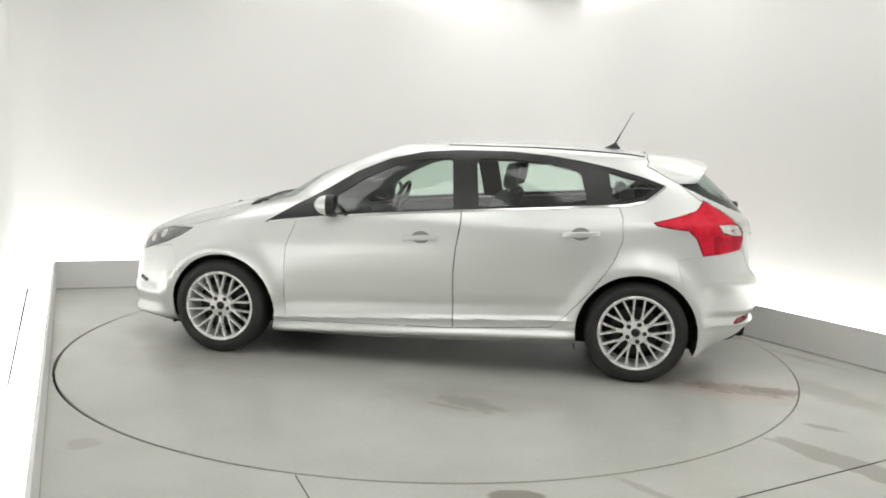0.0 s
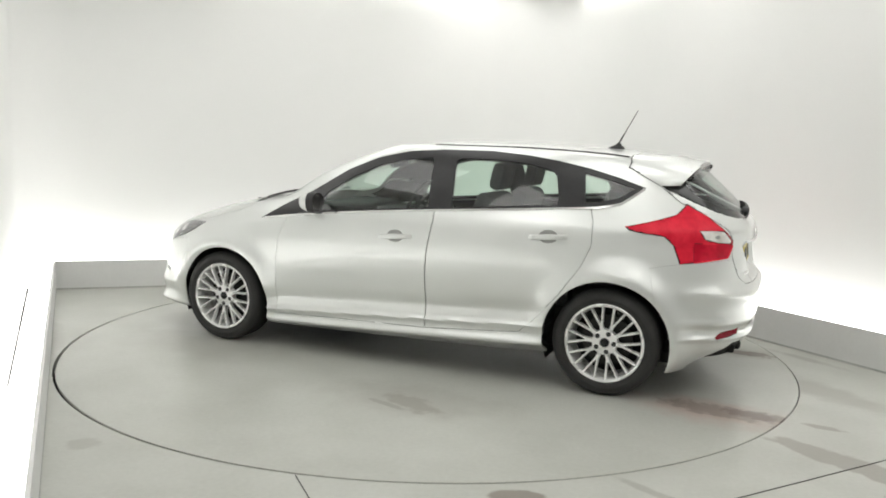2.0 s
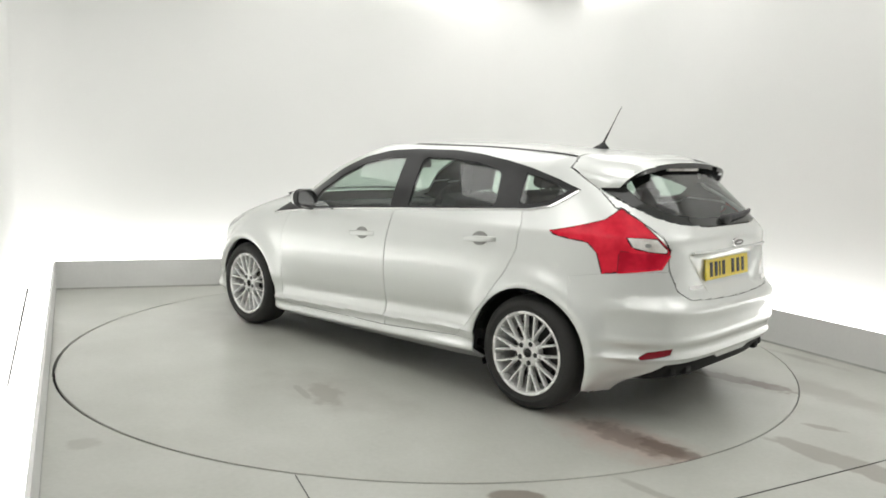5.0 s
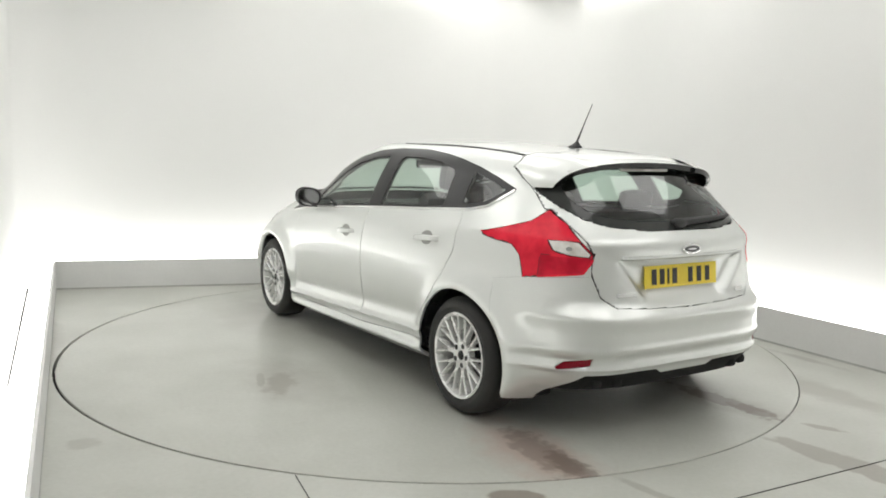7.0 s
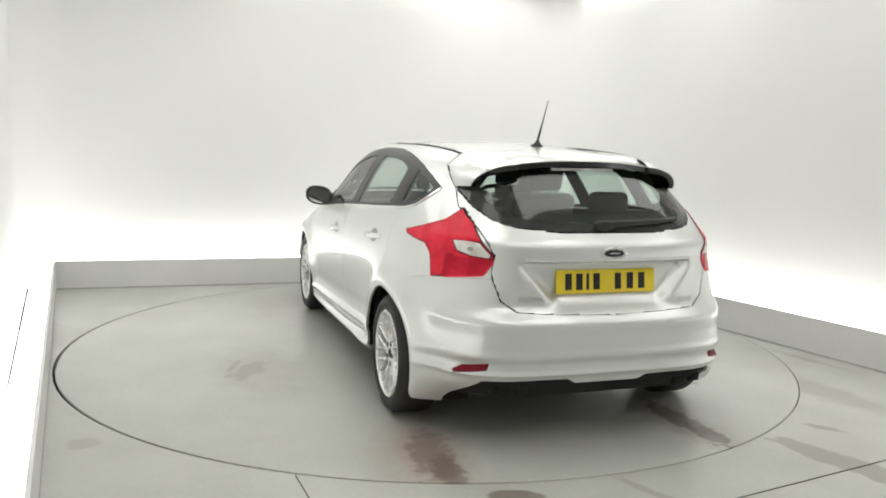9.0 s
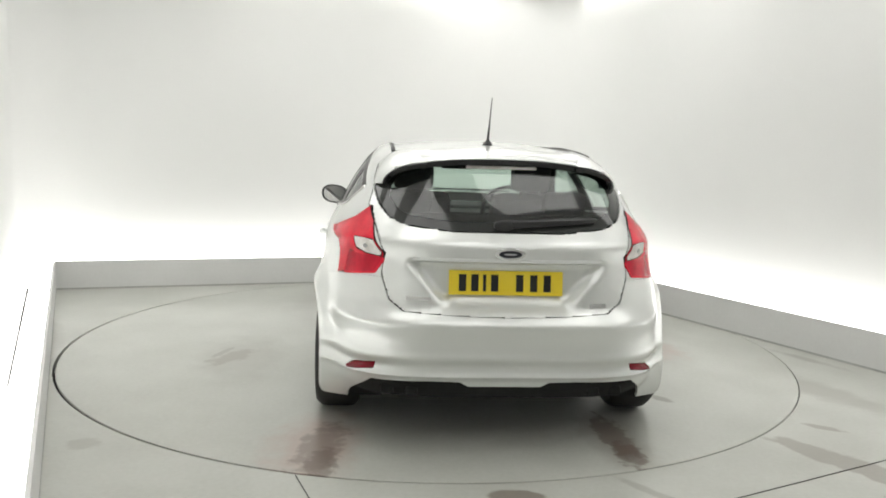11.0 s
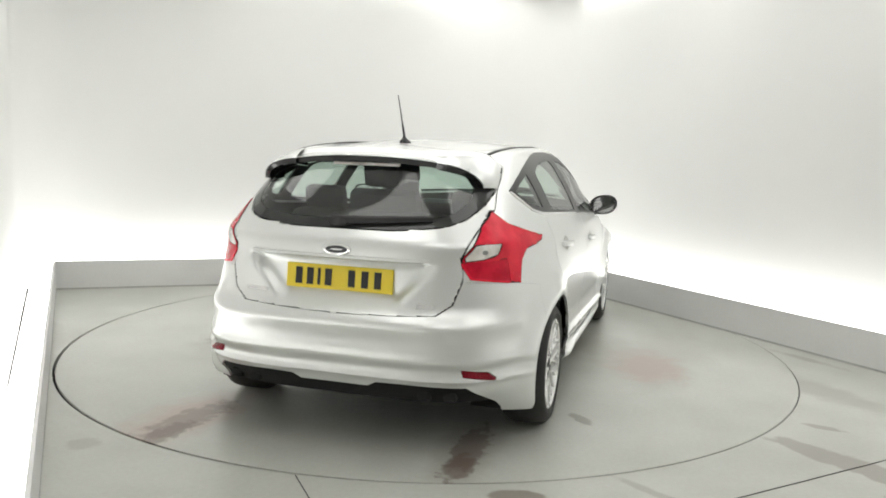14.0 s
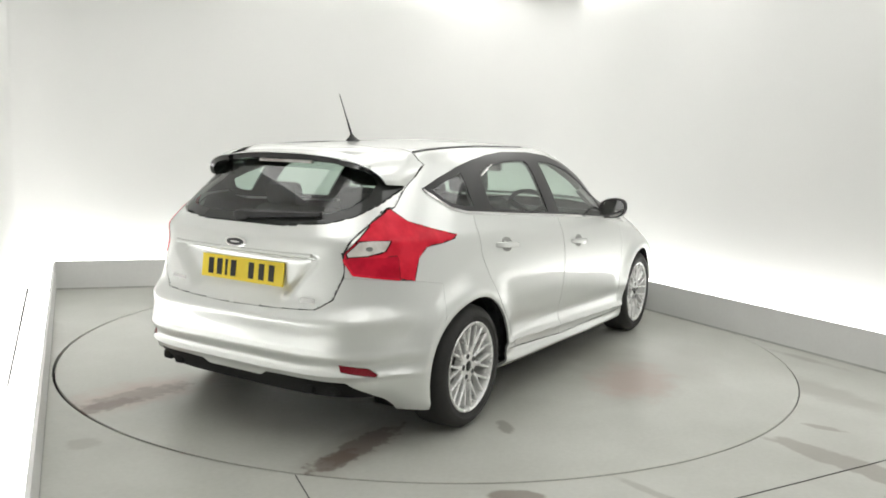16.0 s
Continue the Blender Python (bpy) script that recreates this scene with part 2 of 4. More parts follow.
def build_cove_tubes():
    """Tubes under the ceiling along two walls, stopping short of the corner between them."""
    for c0, c1, near in ((outer[1], outer[2], 1), (outer[2], outer[3], 0)):
        u = (c1 - c0).normalized()
        nrm = Vector((-u.y, u.x))
        for k in range(2):
            e = (c1 - u * (0.62 + 1.45 * k)) if near else (c0 + u * (0.62 + 1.45 * k))
            f = e - u * 1.35 if near else e + u * 1.35
            p, q = (f, e) if near else (e, f)
            top = tagged(new("cove_lamp"), "slim glowing tube lamp under the ceiling edge", "lamp", "tube lamps along the ceiling edge")
            m = Matrix.Translation(((p.x + q.x) / 2 - nrm.x * 0.10, (p.y + q.y) / 2 - nrm.y * 0.10, ROOM_H)) @ Matrix.Rotation(math.atan2(u.y, u.x), 4, "Z")
            h = (q - p).length / 2
            drop = 0.052 if near else 0.085
            part("housing", add_box(bmesh.new(), -h, h, -0.04, 0.04, -drop + 0.017, -0.001, 0.005, m), M_CEIL, top)
            bm = bmesh.new()
            bmesh.ops.create_cone(bm, cap_ends=True, segments=16, radius1=0.014, radius2=0.014, depth=2 * h - 0.03, matrix=m @ pose(0, 0, -drop, 0, 90, 0))
            part("tube", bm, M_COVE, top, "glowing white tube", True)


build_ceiling_fill()
build_cove_tubes()


def floor_strip(name, p, q, w, label):
    p, q = Vector(p), Vector(q)
    u = (q - p).normalized()
    o = Vector((-u.y, u.x)) * w / 2
    tagged(part(name, prism([p - o, q - o, q + o, p + o], 0.0008, 0.002), M_JOINT), label, "floor joint", "sealed joints in the floor", "structure")


floor_strip("floor_joint", (-0.552, -2.372), (-0.33, -2.90), 0.005, "dark sealed joint across the painted floor")
floor_strip("floor_joint", (1.12, -2.575), (2.72, -1.727), 0.006, "dark sealed joint across the painted floor")


# ---- car materials ----
def paint_material():
    mat = material("silver_metallic_paint", (0.74, 0.75, 0.735), 0.34, 0.68, 0.8)
    nt = mat.node_tree
    n, l = nt.nodes, nt.links
    b = n["Principled BSDF"]
    co = n.new("ShaderNodeTexCoord")
    flake = n.new("ShaderNodeTexVoronoi")
    flake.inputs["Scale"].default_value = 900
    l.new(co.outputs["Object"], flake.inputs["Vector"])
    ramp = n.new("ShaderNodeValToRGB")
    ramp.color_ramp.elements[0].color, ramp.color_ramp.elements[1].color = (0.74, 0.755, 0.74, 1), (0.84, 0.855, 0.84, 1)
    l.new(flake.outputs["Color"], ramp.inputs[0])
    l.new(ramp.outputs[0], b.inputs["Base Color"])
    dirt = n.new("ShaderNodeTexNoise")
    dirt.inputs["Scale"].default_value, dirt.inputs["Detail"].default_value = 7, 6
    l.new(co.outputs["Object"], dirt.inputs["Vector"])
    mr = n.new("ShaderNodeMapRange")
    mr.inputs[3].default_value, mr.inputs[4].default_value = 0.30, 0.40
    l.new(dirt.outputs[0], mr.inputs[0])
    l.new(mr.outputs[0], b.inputs["Roughness"])
    return mat


def glass_material(name, tint):
    mat = bpy.data.materials.new(name)
    mat.use_nodes = True
    nt = mat.node_tree
    n, l = nt.nodes, nt.links
    n.remove(n["Principled BSDF"])
    clear, gloss, mix, lw, pw, mr = (n.new("ShaderNode" + k) for k in ("BsdfTransparent", "BsdfGlossy", "MixShader", "LayerWeight", "Math", "MapRange"))
    clear.inputs[0].default_value = (*tint, 1)
    gloss.inputs["Roughness"].default_value = 0.02
    pw.operation = "POWER"
    pw.inputs[1].default_value = 4.0
    mr.inputs[3].default_value, mr.inputs[4].default_value = 0.09, 0.95
    l.new(lw.outputs["Facing"], pw.inputs[0])
    l.new(pw.outputs[0], mr.inputs[0])
    l.new(mr.outputs[0], mix.inputs[0])
    l.new(clear.outputs[0], mix.inputs[1])
    l.new(gloss.outputs[0], mix.inputs[2])
    l.new(mix.outputs[0], n["Material Output"].inputs[0])
    return mat


def lens_material(name, color, rough, scale, strength, deep=None):
    """Moulded lamp plastic with fine vertical ribs."""
    mat = material(name, color, rough, 0.0, 0.0, 0.22)
    nt = mat.node_tree
    n, l = nt.nodes, nt.links
    co, wave, bp = n.new("ShaderNodeTexCoord"), n.new("ShaderNodeTexWave"), n.new("ShaderNodeBump")
    wave.inputs["Scale"].default_value, wave.inputs["Distortion"].default_value = scale, 1.5
    l.new(co.outputs["Object"], wave.inputs["Vector"])
    bp.inputs["Strength"].default_value, bp.inputs["Distance"].default_value = strength, 0.004
    l.new(wave.outputs[0], bp.inputs["Height"])
    l.new(bp.outputs[0], n["Principled BSDF"].inputs["Normal"])
    if deep:
        # reflector cells behind the plastic show as deeper and lighter patches
        cell, ramp = n.new("ShaderNodeTexNoise"), n.new("ShaderNodeValToRGB")
        cell.inputs["Scale"].default_value, cell.inputs["Detail"].default_value = 13, 3
        l.new(co.outputs["Object"], cell.inputs["Vector"])
        ramp.color_ramp.elements[0].position, ramp.color_ramp.elements[1].position = 0.36, 0.62
        ramp.color_ramp.elements[0].color, ramp.color_ramp.elements[1].color = (*deep, 1), (*color, 1)
        l.new(cell.outputs[0], ramp.inputs[0])
        l.new(ramp.outputs[0], n["Principled BSDF"].inputs["Base Color"])
    return mat


M_PAINT = paint_material()
M_TYRE = mottle(material("tyre_rubber", (0.02, 0.02, 0.02), 0.7), (0.016, 0.016, 0.016), (0.035, 0.034, 0.032), 9, 5, 0.3, 120, (0.55, 0.8))
M_ALLOY = mottle(material("alloy", (0.8, 0.8, 0.79), 0.3, 0.35), (0.84, 0.84, 0.83), (0.93, 0.93, 0.92), 12, 4, 0.0, 80, (0.2, 0.38))
M_DARK = mottle(material("black_plastic", (0.02, 0.02, 0.02), 0.5), (0.016, 0.016, 0.017), (0.03, 0.03, 0.031), 14, 4, 0.25, 160, (0.4, 0.65))
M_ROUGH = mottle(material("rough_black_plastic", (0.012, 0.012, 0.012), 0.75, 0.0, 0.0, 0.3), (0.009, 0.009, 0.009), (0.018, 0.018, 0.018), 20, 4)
M_GLOSS = material("gloss_black_trim", (0.012, 0.012, 0.013), 0.15, 0.0, 0.4)
M_TRIM = mottle(material("satin_black_trim", (0.015, 0.015, 0.016), 0.32, 0.0, 0.0, 0.4), (0.012, 0.012, 0.013), (0.022, 0.022, 0.023), 10, 4)
M_CHROME = material("bright_trim", (0.82, 0.82, 0.82), 0.12, 1.0)
M_CABIN = mottle(material("cabin_trim", (0.03, 0.03, 0.032), 0.75), (0.022, 0.022, 0.024), (0.045, 0.045, 0.047), 8, 5, 0.2, 140)
M_LINER = mottle(material("roof_lining", (0.26, 0.26, 0.25), 0.9), (0.23, 0.23, 0.22), (0.30, 0.30, 0.29), 6, 4, 0.2, 150)
M_SEAT = mottle(material("seat_fabric", (0.05, 0.05, 0.055), 0.9), (0.035, 0.035, 0.04), (0.07, 0.07, 0.075), 20, 5, 0.2, 60)
M_GLASS = glass_material("side_glass", (0.77, 0.87, 0.81))
M_REAR_GLASS = glass_material("rear_glass", (0.72, 0.82, 0.77))
M_RED = lens_material("red_lamp_lens", (0.87, 0.030, 0.062), 0.14, 30, 0.12, (0.70, 0.014, 0.040))
M_DEEP_RED = lens_material("deep_red_lamp_lens", (0.70, 0.014, 0.045), 0.14, 60, 0.15, (0.50, 0.006, 0.026))
# grey that paints the handle recess's shade; the bulb bowl uses it too
M_CUP = mottle(material("handle_cup_shade", (0.3, 0.3, 0.3), 0.4, 0.5), (0.30, 0.30, 0.29), (0.38, 0.38, 0.37), 20, 3)
M_CLEAR = lens_material("clear_lamp_lens", (0.93, 0.91, 0.88), 0.10, 55, 0.3, (0.66, 0.62, 0.58))
M_REFLECT = lens_material("red_reflector", (0.26, 0.008, 0.02), 0.2, 90, 0.5)
M_YELLOW = mottle(material("plate_yellow", (0.9, 0.68, 0.03), 0.35, 0.0, 0.5), (0.88, 0.66, 0.025), (0.93, 0.72, 0.04), 10, 4, 0.0, 90)
M_BLACK = material("plate_black", (0.012, 0.012, 0.012), 0.4)
M_MIRROR = material("mirror_silver", (0.9, 0.9, 0.9), 0.02, 1.0)
M_HEAD = mottle(material("headlight_glass", (0.12, 0.12, 0.125), 0.18, 0.0, 1.0), (0.07, 0.07, 0.075), (0.20, 0.20, 0.205), 14, 3)
M_SILENCER = mottle(material("silencer_steel", (0.08, 0.075, 0.07), 0.55, 0.7), (0.05, 0.045, 0.042), (0.11, 0.105, 0.10), 18, 4, 0.2, 90)
M_FRIT = mottle(material("printed_glass_border", (0.03, 0.032, 0.031), 0.06), (0.028, 0.030, 0.029), (0.034, 0.036, 0.035), 4, 3)
M_CAP = material("centre_cap_black", (0.012, 0.012, 0.013), 0.2)
M_BADGE = material("badge_dark_blue", (0.008, 0.010, 0.022), 0.15, 0.0, 1.0)


# ---- the car's body: rings lofted from sill to roof, then cut into panels ----
RINGS = [
    # xf, zf: front centre line; xr, zr: rear centre line; w, zs: half width and height at the side; nf, nr: squareness of the plan
    (1.99, 0.17, -1.95, 0.180, 0.812, 0.145, 6.0, 4.5),
    (2.09, 0.23, -2.05, 0.31, 0.874, 0.205, 6.0, 4.8),
    (2.13, 0.42, -2.09, 0.47, 0.874, 0.42, 4.8, 4.9),
    (2.12, 0.58, -2.10, 0.60, 0.891, 0.60, 4.2, 4.4),
    (2.085, 0.69, -2.045, 0.69, 0.897, 0.76, 4.0, 4.25),
    (2.00, 0.77, -2.045, 0.87, 0.884, 0.89, 3.6, 3.75),
    (1.74, 0.87, -2.040, 0.955, 0.861, 0.955, 3.4, 3.9),
    (1.36, 0.965, -2.00, 1.01, 0.832, 1.01, 3.5, 3.9),
    (1.10, 1.012, -1.90, 1.12, 0.775, 1.12, 3.6, 3.8),
    (0.79, 1.185, -1.76, 1.25, 0.702, 1.24, 3.9, 3.8),
    (0.43, 1.325, -1.66, 1.335, 0.625, 1.335, 3.9, 3.8),
    (0.26, 1.372, -1.58, 1.365, 0.540, 1.385, 3.6, 4.0),
    (-0.02, 1.408, -1.38, 1.392, 0.300, 1.418, 3.0, 4.0),
    (-0.10, 1.420, -1.20, 1.408, 0.000, 1.428, 3.0, 4.0),
]
ROWS, COLS = 150, 190


def smooth(a, b, x):
    t = np.clip((x - a) / (b - a), 0, 1)
    return t * t * (3 - 2 * t)


def ring_at(v):
    """The ring's eight figures at v in 0..1, by a cardinal spline through RINGS."""
    k = v * (len(RINGS) - 1)
    i = min(int(k), len(RINGS) - 2)
    t = k - i
    p0, p1, p2, p3 = (np.array(RINGS[min(max(i + o, 0), len(RINGS) - 1)]) for o in (-1, 0, 1, 2))
    m1, m2 = (p2 - p0) * 0.42, (p3 - p1) * 0.42
    return (2 * t**3 - 3 * t**2 + 1) * p1 + (t**3 - 2 * t**2 + t) * m1 + (-2 * t**3 + 3 * t**2) * p2 + (t**3 - t**2) * m2


def outline(v, s):
    """Points of the half outline at height parameter v, s from the front centre (0) to the rear centre (1)."""
    xf, zf, xr, zr, w, zs, nf, nr = ring_at(v)
    w = max(w, 0.0)
    xc = -0.15
    th = np.linspace(0, np.pi, 721)
    c, sn = np.cos(th), np.abs(np.sin(th))
    n = np.where(c > 0, nf, nr)
    x = xc + np.where(c > 0, xf - xc, xc - xr) * np.sign(c) * np.abs(c) ** (2 / n)
    y = w * sn ** (2 / n)
    arc = np.concatenate([[0], np.cumsum(np.hypot(np.diff(x), np.diff(y)))])
    x, y = np.interp(s, arc / arc[-1], x), np.interp(s, arc / arc[-1], y)
    zfront = zs + (zf - zs) * smooth(0.0, 1.0, (x - xc - 0.35) / (xf - xc - 0.35)) if zf != zs else zs + 0 * x
    z = zfront + (zr - zs) * smooth(0.0, 1.0, (-0.55 - x) / (-0.55 - xr))
    return x, y, z


def sculpt(x, y, z):
    """Arch flares, sill, door hollow, number plate recess."""
    side = smooth(0.55, 0.75, y)
    mid = smooth(-1.00, -0.90, x) * (1 - smooth(0.90, 1.00, x))
    # the skirt's foot rises towards the rear wheel
    foot = 0.166 + 0.023 * (0.92 - x)
    z = z + smooth(-1.12, -1.04, x) * (1 - smooth(1.04, 1.12, x)) * (foot - 0.158) * (1 - smooth(0.15, 0.31, z))
    for hx in (1.324, -1.324):
        r = np.hypot(x - hx, z - 0.31)
        y = y + side * np.exp(-((r - 0.37) / 0.075) ** 2) * np.maximum(0, 0.912 - 0.055 * smooth(1.35, 1.75, -x) - 0.03 * smooth(1.35, 1.75, x) - y) * np.maximum(smooth(0.20, 0.44, z), smooth(1.55, 1.66, -x))
    crease = 0.308 + 0.05 * (0.17 - x)
    y = y - side * mid * 0.010 * np.exp(-((z - crease - 0.085) / 0.045) ** 2)
    y = y + side * mid * 0.019 * np.exp(-((z - crease) / 0.015) ** 2)
    seam = 0.229 + 0.0424 * (0.93 - x)
    y = y + side * mid * (0.024 + 0.010 * smooth(0.5, 0.85, -x)) * np.exp(-((z - seam + 0.042) / 0.022) ** 2)
    rear = 1 - smooth(-1.97, -1.85, x)
    # rear bumper: shelf, hollow face, ridge, lower lip
    out = 1 - smooth(-1.80, -1.66, x)
    wave = (0.005 * np.exp(-((z - 0.615) / 0.03) ** 2) - 0.006 * np.exp(-((z - 0.54) / 0.045) ** 2) + 0.008 * np.exp(-((z - 0.455) / 0.022) ** 2)
            - 0.008 * np.exp(-((z - 0.415) / 0.02) ** 2) + 0.013 * np.exp(-((z - 0.368) / 0.014) ** 2)) * out
    nose = smooth(1.66, 1.85, x)
    wave = wave + nose * (0.016 * np.exp(-((z - 0.215) / 0.022) ** 2) - 0.010 * np.exp(-((z - 0.285) / 0.03) ** 2) + 0.008 * np.exp(-((z - 0.36) / 0.03) ** 2))
    ax, ay = np.sign(-x) * np.maximum(0, (np.abs(x) - 1.45) / 0.62) ** 3, np.maximum(0, y / 0.85) ** 3
    norm = np.sqrt(ax**2 + ay**2) + 1e-6
    x, y = x - wave * ax / norm, y + wave * ay / norm
    half = 0.275 + 0.85 * np.clip(z - 0.70, 0, 0.19)
    dip = (1 - smooth(-0.03, 0.05, np.abs(y) - half)) * smooth(0.645, 0.735, z) * (1 - smooth(0.868, 0.886, z))
    x = x + rear * dip * 0.050
    return x, y, z


def body_grid():
    s = np.concatenate([np.linspace(0, 0.78, COLS - 80, endpoint=False), np.linspace(0.78, 1, 80)])
    rows = []
    split = 4.6 / (len(RINGS) - 1)
    low = ROWS * 3 // 5
    for v in np.concatenate([np.linspace(0, split, low, endpoint=False), np.linspace(split, 1, ROWS - low)]):
        rows.append(np.stack(sculpt(*outline(v, s)), 1))
    return np.array(rows)


X_AXIS, Y_AXIS, Z_AXIS = Vector((1, 0, 0)), Vector((0, 1, 0)), Vector((0, 0, 1))
DIAG = Vector((1, 1, 0)).normalized()
SIDE, REAR, CORNER, FRONT_VIEW, PLAN = (X_AXIS, Z_AXIS, Y_AXIS), (Y_AXIS, Z_AXIS, -X_AXIS), (DIAG, Z_AXIS, Vector((-1, 1, 0)).normalized()), (Y_AXIS, Z_AXIS, X_AXIS), (X_AXIS, Y_AXIS, Z_AXIS)


def disc_poly(cx, cz, r, n=40):
    return [(cx + r * math.cos(2 * math.pi * k / n), cz + r * math.sin(2 * math.pi * k / n)) for k in range(n)]


REGIONS = {
    # name: (view, outline, limit on x as (low, high))
    "arch_front": (SIDE, disc_poly(1.302, 0.296, 0.356), (0.9, 1.75)),
    "arch_rear": (SIDE, disc_poly(-1.322, 0.302, 0.361), (-1.75, -0.9)),
    "tail_lamp": (CORNER, [(-0.412, 0.972), (-0.552, 1.008), (-0.677, 1.045), (-0.762, 1.103), (-0.865, 1.028), (-0.990, 0.905), (-0.985, 0.878),
                           (-0.945, 0.814), (-0.652, 0.778), (-0.628, 0.880), (-0.585, 0.926), (-0.490, 0.938), (-0.425, 0.952)], (-2.2, -1.2)),
    "lamp_insert": (CORNER, [(-0.972, 0.908), (-0.918, 0.958), (-0.860, 0.964), (-0.772, 0.962), (-0.800, 0.918), (-0.880, 0.899), (-0.965, 0.893)], (-2.2, -1.2)),
    "lamp_band": (CORNER, [(-0.984, 0.880), (-0.905, 0.886), (-0.740, 0.890), (-0.732, 0.792), (-0.943, 0.818)], (-2.2, -1.2)),
    "fog_lamp": (SIDE, [(1.905, 0.432), (1.985, 0.452), (1.985, 0.428), (1.912, 0.410)], (1.7, 2.2)),
    "window_zone": (SIDE, [(1.030, 0.868), (0.532, 0.932), (-0.103, 0.986), (-0.806, 1.035), (-1.211, 1.064), (-1.345, 1.091), (-1.468, 1.184),
                           (-1.316, 1.236), (-1.138, 1.283), (-0.951, 1.319), (-0.751, 1.346), (-0.520, 1.364), (-0.190, 1.363), (0.040, 1.345),
                           (0.250, 1.297), (0.450, 1.213), (0.650, 1.093), (0.840, 0.985)], (-1.6, 1.2)),
    "front_side_window": (SIDE, [(0.580, 0.948), (-0.190, 1.010), (-0.150, 1.300), (-0.130, 1.308), (0.030, 1.296), (0.210, 1.252), (0.400, 1.165), (0.560, 1.060)], (-0.5, 0.9)),
    "rear_side_window": (SIDE, [(-0.345, 1.022), (-0.985, 1.068), (-0.992, 1.100), (-0.955, 1.235), (-0.925, 1.262), (-0.760, 1.296), (-0.540, 1.312), (-0.330, 1.312), (-0.305, 1.290)], (-1.3, 0.0)),
    "quarter_window": (SIDE, [(-1.150, 1.092), (-1.215, 1.095), (-1.330, 1.120), (-1.405, 1.176), (-1.290, 1.215), (-1.118, 1.256)], (-1.6, -0.9)),
    "front_door": (SIDE, [(0.800, 0.910), (0.868, 0.735), (0.883, 0.610), (0.883, 0.410), (0.868, 0.245), (-0.212, 0.268), (-0.210, 0.400),
                          (-0.206, 0.617), (-0.217, 0.760), (-0.243, 0.925), (-0.238, 1.010), (0.300, 1.010)], (-0.5, 1.0)),
    "rear_door": (SIDE, [(-0.212, 0.268), (-0.210, 0.400), (-0.206, 0.617), (-0.217, 0.760), (-0.243, 0.925), (-0.238, 1.010), (-0.700, 1.070), (-1.182, 1.072),
                         (-1.212, 0.989), (-1.217, 0.854), (-1.165, 0.725), (-1.058, 0.571), (-0.910, 0.401), (-0.812, 0.312)], (-1.3, 0.0)),
    "side_skirt": (SIDE, [(1.05, 0.05), (1.05, 0.238), (0.868, 0.245), (-0.212, 0.268), (-0.812, 0.312), (-1.05, 0.325), (-1.05, 0.05)], (-1.05, 1.05)),
    "reflector": (CORNER, [(-0.835, 0.378), (-0.878, 0.406), (-1.012, 0.424), (-1.002, 0.390), (-0.845, 0.366)], (-2.2, -1.7)),
    "headlight": (SIDE, [(1.985, 0.620), (1.935, 0.752), (1.760, 0.790), (1.560, 0.800), (1.640, 0.745), (1.760, 0.690)], (1.4, 2.2)),
    "rear_window": (REAR, [(-0.1, 1.056), (0.250, 1.058), (0.430, 1.076), (0.498, 1.104), (0.530, 1.150), (0.526, 1.205), (0.478, 1.256), (0.330, 1.296), (0.100, 1.306), (-0.1, 1.306)], (-2.2, -1.45)),
    "window_frit": (REAR, [(-0.1, 1.016), (0.261, 1.018), (0.459, 1.038), (0.534, 1.066), (0.583, 1.120), (0.606, 1.190), (0.587, 1.226), (0.516, 1.282),
                           (0.351, 1.323), (0.100, 1.338), (-0.1, 1.338)], (-2.2, -1.45)),
    "diffuser": (REAR, [(-0.1, 0.318), (0.165, 0.318), (0.205, 0.341), (0.330, 0.344), (0.605, 0.338), (0.665, 0.285), (0.700, 0.240), (-0.1, 0.240)], (-2.2, -1.6)),
    "open_underside": (REAR, [(-0.1, 0.240), (0.700, 0.240), (0.715, 0.205), (0.725, 0.030), (-0.1, 0.030)], (-2.2, -1.6)),
    "tailgate": (REAR, [(-0.1, 1.55), (0.500, 1.55), (0.520, 1.352), (0.588, 1.296), (0.606, 1.245), (0.612, 1.190), (0.632, 1.105), (0.603, 1.030), (0.560, 0.905),
                        (0.566, 0.804), (0.534, 0.703), (0.468, 0.657), (0.264, 0.647), (-0.1, 0.637)], (-2.2, -1.350)),
    "rear_bumper": (SIDE, [(-1.540, 0.752), (-1.700, 0.779), (-1.930, 0.800), (-2.300, 0.800), (-2.300, 0.05), (-1.50, 0.05), (-1.610, 0.480)], (-2.3, -1.4)),
    "windscreen": (FRONT_VIEW, [(-0.1, 1.022), (0.400, 1.012), (0.600, 1.000), (0.615, 1.030), (0.560, 1.130), (0.490, 1.255), (0.440, 1.318), (0.250, 1.334), (-0.1, 1.338)], (0.25, 1.2)),
    "bonnet": (PLAN, [(1.02, -0.1), (1.02, 0.62), (1.25, 0.735), (1.55, 0.715), (1.85, 0.60), (1.96, 0.42), (2.02, -0.1)], (0.9, 2.1)),
    "front_bumper": (SIDE, [(1.600, 0.560), (1.700, 0.680), (1.960, 0.640), (2.02, 0.745), (2.30, 0.745), (2.30, 0.05), (1.55, 0.05)], (1.5, 2.3)),
    "roof": (PLAN, [(0.50, -0.1), (0.42, 0.30), (0.30, 0.515), (-0.40, 0.525), (-1.350, 0.515), (-1.350, -0.1)], (-1.36, 0.6)),
}
